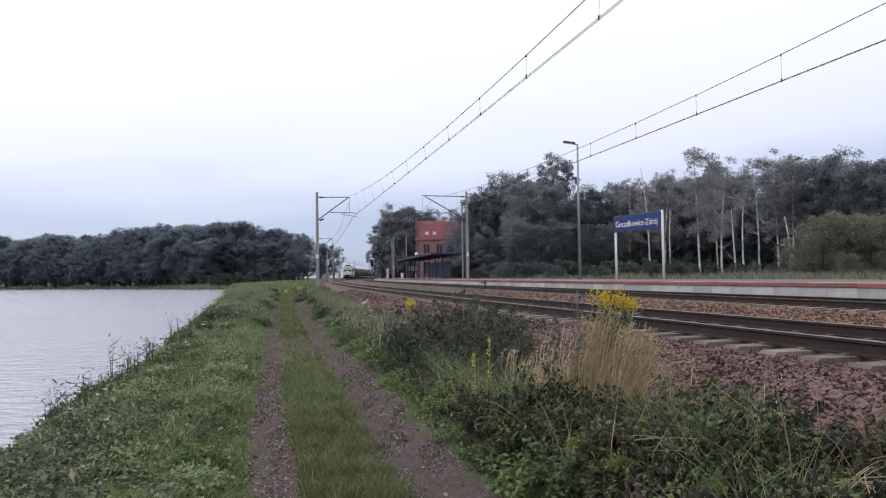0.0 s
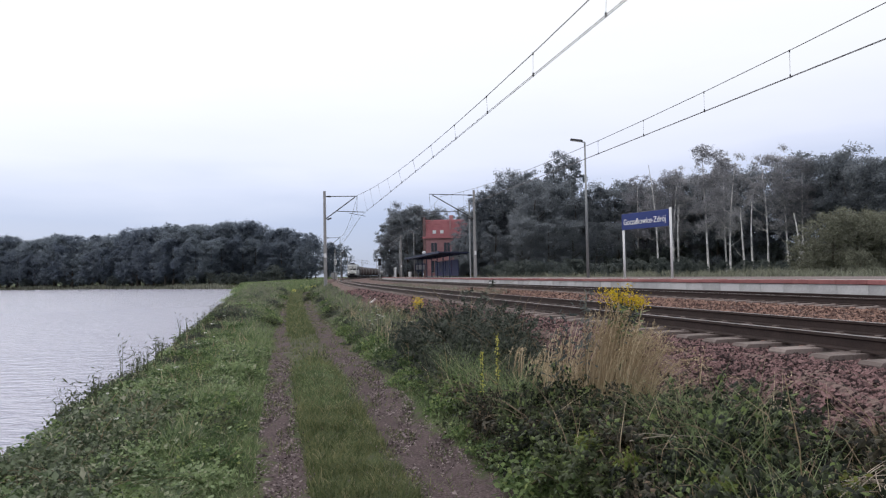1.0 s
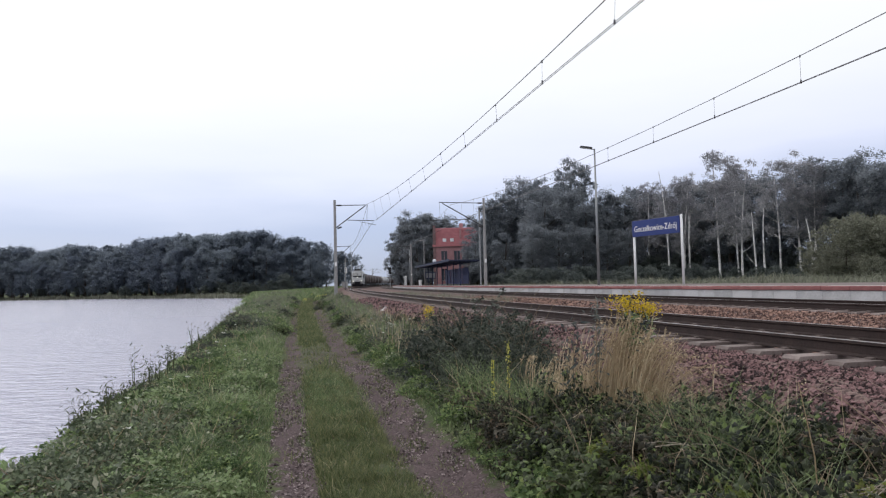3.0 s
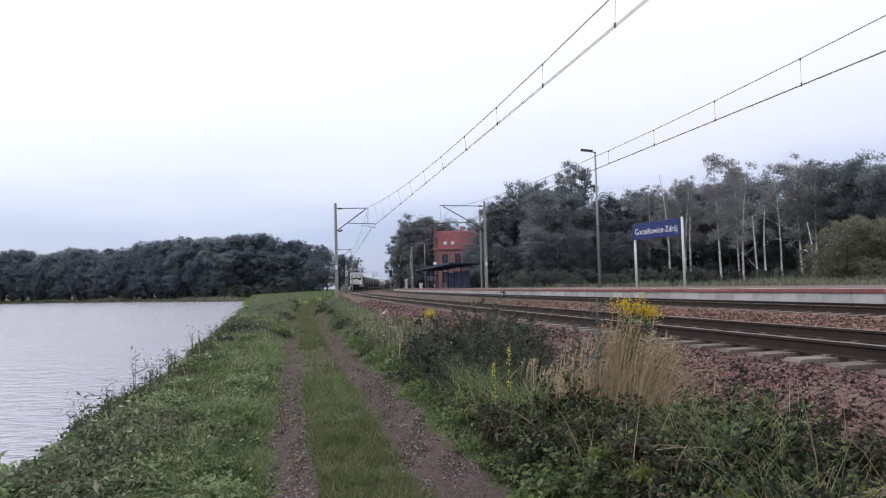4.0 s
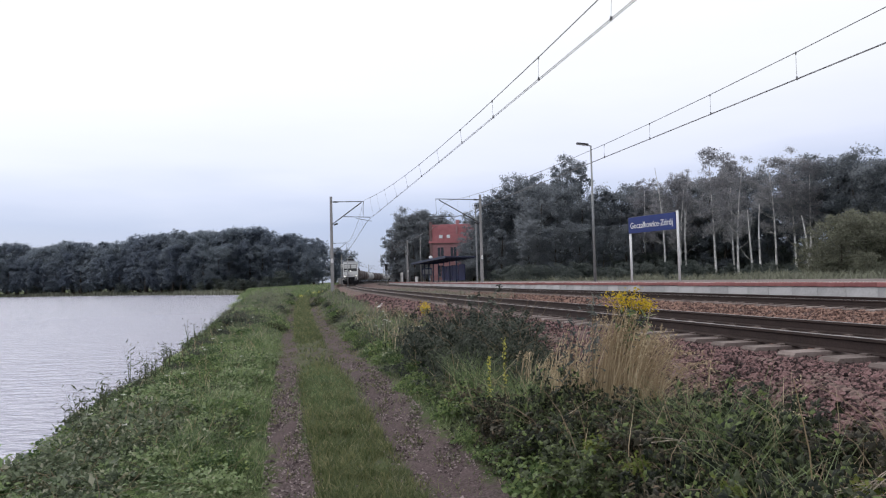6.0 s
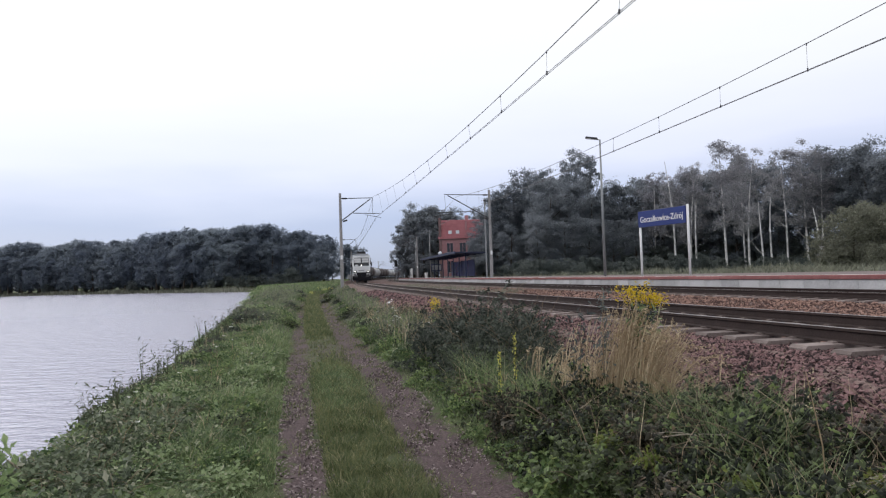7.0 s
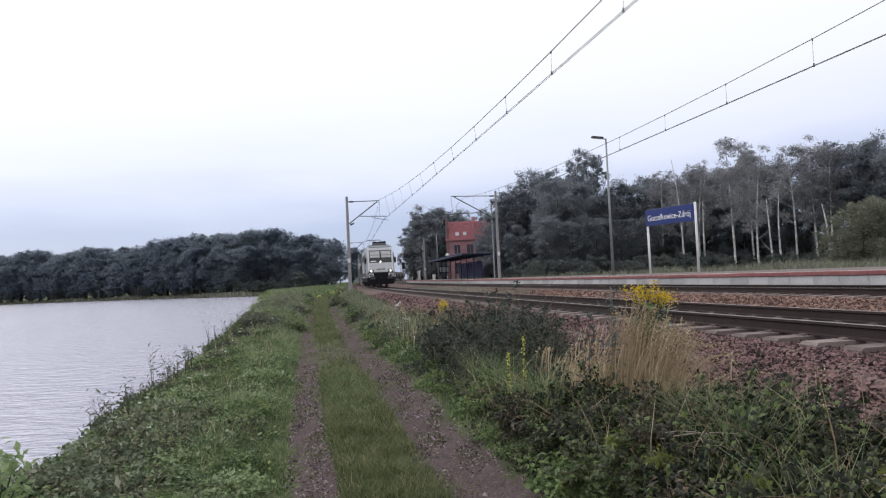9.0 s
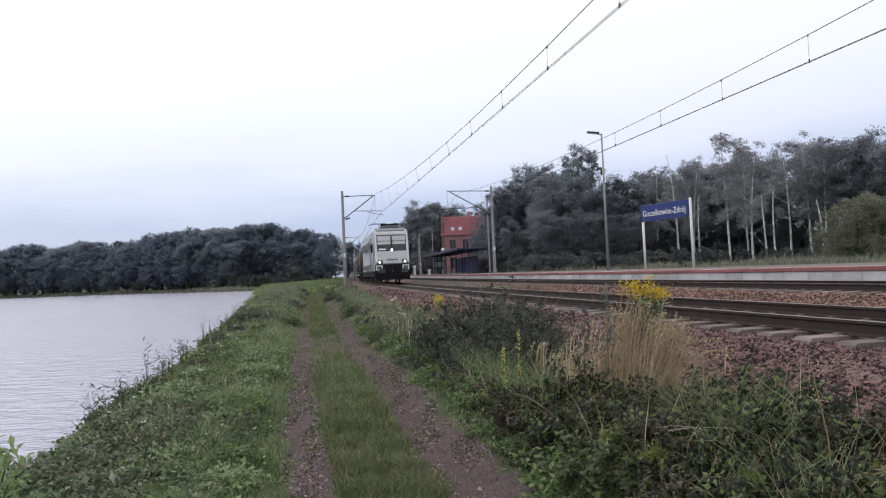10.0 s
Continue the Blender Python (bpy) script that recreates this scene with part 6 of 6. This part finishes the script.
# ---- small things of the line ----
def build_line_things():
    mast(pose(-10.5, 60.0, 0.8, 0, 0, heading(60)), 8.1, 2.75, "concrete catenary mast with a steel bracket beside the near track")
    mast(on_track(62, 9.77, 0.9), 8.3, -4.05, "concrete catenary mast on the platform with a long bracket", tie=0.05)
    t = thing("steel_post", "thin grey steel post beside the platform mast", "post", on_track(62.5, 9.45, PLATFORM_Z))
    part("pole", rodded((0, 0, -0.05), (0, 0, 6.9), 0.07, sides=8), M["galv"], t)
    part("cap", boxed(-0.1, 0.1, -0.1, 0.1, 6.9, 7.0), M["dark_steel"], t)
    for s in (122, 184, 246, 308, 370, 432):
        mast(on_track(s, -3.0, 0.6), 8.1, 2.4, "distant concrete catenary mast beside the line")
        mast(on_track(s + 3, 10.0, 0.6), 8.1, -2.6, "distant concrete catenary mast beside the line")
    ends = [-8.5, 60, 122, 184, 246, 308, 370]
    near = [(a, b, 1.24 if a < 0 else 1.12, -0.25 if a < 0 else -0.75, -0.75) for a, b in zip(ends[:-1], ends[1:])]
    overhead_line(0, near, "overhead contact wires above the near track", -0.45)
    overhead_line(TRACK_GAP, [(a + 4.5 if a < 0 else a + 2, b + 2, 1.18 if a < 0 else 1.12, -0.1, -0.1) for a, b in zip(ends[:-1], ends[1:])], "overhead contact wires above the platform track", -0.1)
    street_lamp(pose(8.56, 44.7, PLATFORM_Z, 0, 0, 0), 8.5, "tall grey platform lamp with a flat head")
    street_lamp(on_track(129, 12.7, PLATFORM_Z), 8.1, "grey platform lamp near the station house", lean=190)
    street_lamp(on_track(168, 12.4, PLATFORM_Z), 8.3, "distant grey platform lamp", lean=0)
    street_lamp(on_track(150, 11.6, PLATFORM_Z), 7.6, "distant grey platform lamp", lean=190)
    for dx in (0, 1.1):
        street_lamp(pose(-20.4 + dx, 126, 0.6), 5.2, "small grey lamp beside the track", arm=0.6, lean=10)
    c = thing("relay_cabinet", "pale grey relay cabinet beside the track", "cabinet", on_track(176, -2.9, 0.6))
    part("body", boxed(-0.75, 0.75, -0.5, 0.5, 0, 1.9, bevel=0.03), M["concrete"], c)
    part("roof", boxed(-0.82, 0.82, -0.57, 0.57, 1.9, 2.0), M["concrete"], c)
    part("door", boxed(-0.6, 0.0, -0.53, -0.5, 0.2, 1.8), M["concrete"], c)
    for s, n, h in ((176, -2.6, 4.0), (150, 7.4, 3.2)):
        g = thing("railway_signal", "black railway signal head on a slim post", "signal", on_track(s, n, 0.7), group="signals")
        part("post", rodded((0, 0, 0), (0, 0, h), 0.07, sides=8), M["galv"], g)
        hd = part("signal_head", boxed(-0.3, 0.3, -0.1, 0.12, h - 0.1, h + 1.3, bevel=0.06), M["black"] if n > 0 else M["white_paint"], g)
        for k in range(3):
            part("lens", rodded((0, -0.16, h + 0.2 + k * 0.4), (0, -0.1, h + 0.2 + k * 0.4), 0.1, sides=10), M["glass"], hd)
    b = thing("information_board", "dark framed notice board on the platform", "board", on_track(121, 12.9, PLATFORM_Z))
    part("panel", boxed(-0.9, 0.9, -0.04, 0.04, 1.1, 2.3), M["canopy"], b)
    part("poster", boxed(-0.75, 0.75, -0.052, -0.042, 1.25, 2.1), M["galv"], b)
    for x in (-0.8, 0.8):
        part("leg", boxed(x - 0.04, x + 0.04, -0.04, 0.04, -0.02, 1.1), M["dark_steel"], b)
    k = thing("litter_bin", "small white bin on the platform", "bin", on_track(126, 11.6, PLATFORM_Z))
    part("bucket", rodded((0, 0, 0), (0, 0, 0.95), 0.25, 0.3, 12), M["white_paint"], k)
    part("rim", rodded((0, 0, 0.95), (0, 0, 1.0), 0.33, sides=12), M["galv"], k)
    for s in (158, 163, 166):
        p = thing("white_marker_post", "short white marker post on the platform", "post", on_track(s, 11.2, PLATFORM_Z), group="marker posts")
        part("shaft", boxed(-0.12, 0.12, -0.12, 0.12, 0, 1.7, bevel=0.02), M["white_paint"], p)
        part("top", boxed(-0.2, 0.2, -0.05, 0.05, 1.7, 2.1), M["white_paint"], p)


LOCO_START, SPEED, LOCO_LENGTH, WAGON_PITCH = 237.2, 18.2, 19.4, 15.2


def motions():
    """The train runs along the near track towards the camera."""
    def rows(lead, length):
        out = []
        for i in range(21):
            t = i * 0.5
            s = lead - SPEED * t
            (x0, y0), (x1, y1) = at(s, 0), at(s + length, 0)
            out.append((t, pose(float(x0), float(y0), RAIL_Z, 0, 0, math.degrees(math.atan2(-(x1 - x0), y1 - y0)))))
        return out

    walk(LOCO, rows(LOCO_START, 18.9))
    for i, w in enumerate(WAGONS):
        walk(w, rows(LOCO_START + LOCO_LENGTH + 0.6 + i * WAGON_PITCH, 14.5))


# ---- building it all ----
build_ground()
build_trees()
build_station_house()
build_canopy()
build_station_sign()
build_line_things()
LOCO = build_loco()
LOCO.scale = (1.0, 1.0, 1.035)
WAGONS = [build_tank_wagon()]
for k in range(16):
    w = copy_thing(WAGONS[0], pose(0, 0, 0))
    if k in (6, 7, 11, 12):
        tank = [o for o in w.children if o.name.startswith("tank")][0]
        tank.data = tank.data.copy()
        tank.data.materials[0] = M["tank_pale"]
        tagged(w, "pale grey tank wagon of a goods train")
    WAGONS.append(w)
build_bushes()
build_flowers()
build_grass()
stones("ballast_stones", "reddish grey crushed stone ballast beside the near track", M["stone"], np.random.default_rng(1),
       [(2, 12, -3.5, -0.9, 1300, 0.023), (12, 24, -3.4, -1.1, 260, 0.040), (24, 50, -3.3, -1.2, 60, 0.055)])
stones("path_pebbles", "small grey pebbles trodden into the wheel tracks", M["pebble"], np.random.default_rng(4),
       [(3.5, 16, -6.72, -6.2, 600, 0.011), (3.5, 16, -5.65, -4.75, 600, 0.011), (3.5, 16, -6.72, -4.75, 25, 0.02)])
stones("brown_ballast_stones", "brown crushed stone ballast between the tracks", M["stone_b"], np.random.default_rng(2),
       [(3, 22, 0.8, 6.2, 260, 0.036), (22, 45, 0.8, 6.2, 70, 0.05), (2, 20, -0.7, 0.7, 160, 0.038)])
build_platform()
SLEEPER = sleeper_mesh()
build_track(0.0, "near railway track with rusty rails on concrete sleepers", 290, SLEEPER)
build_track(TRACK_GAP, "second railway track beside the platform", 200, SLEEPER)
motions()
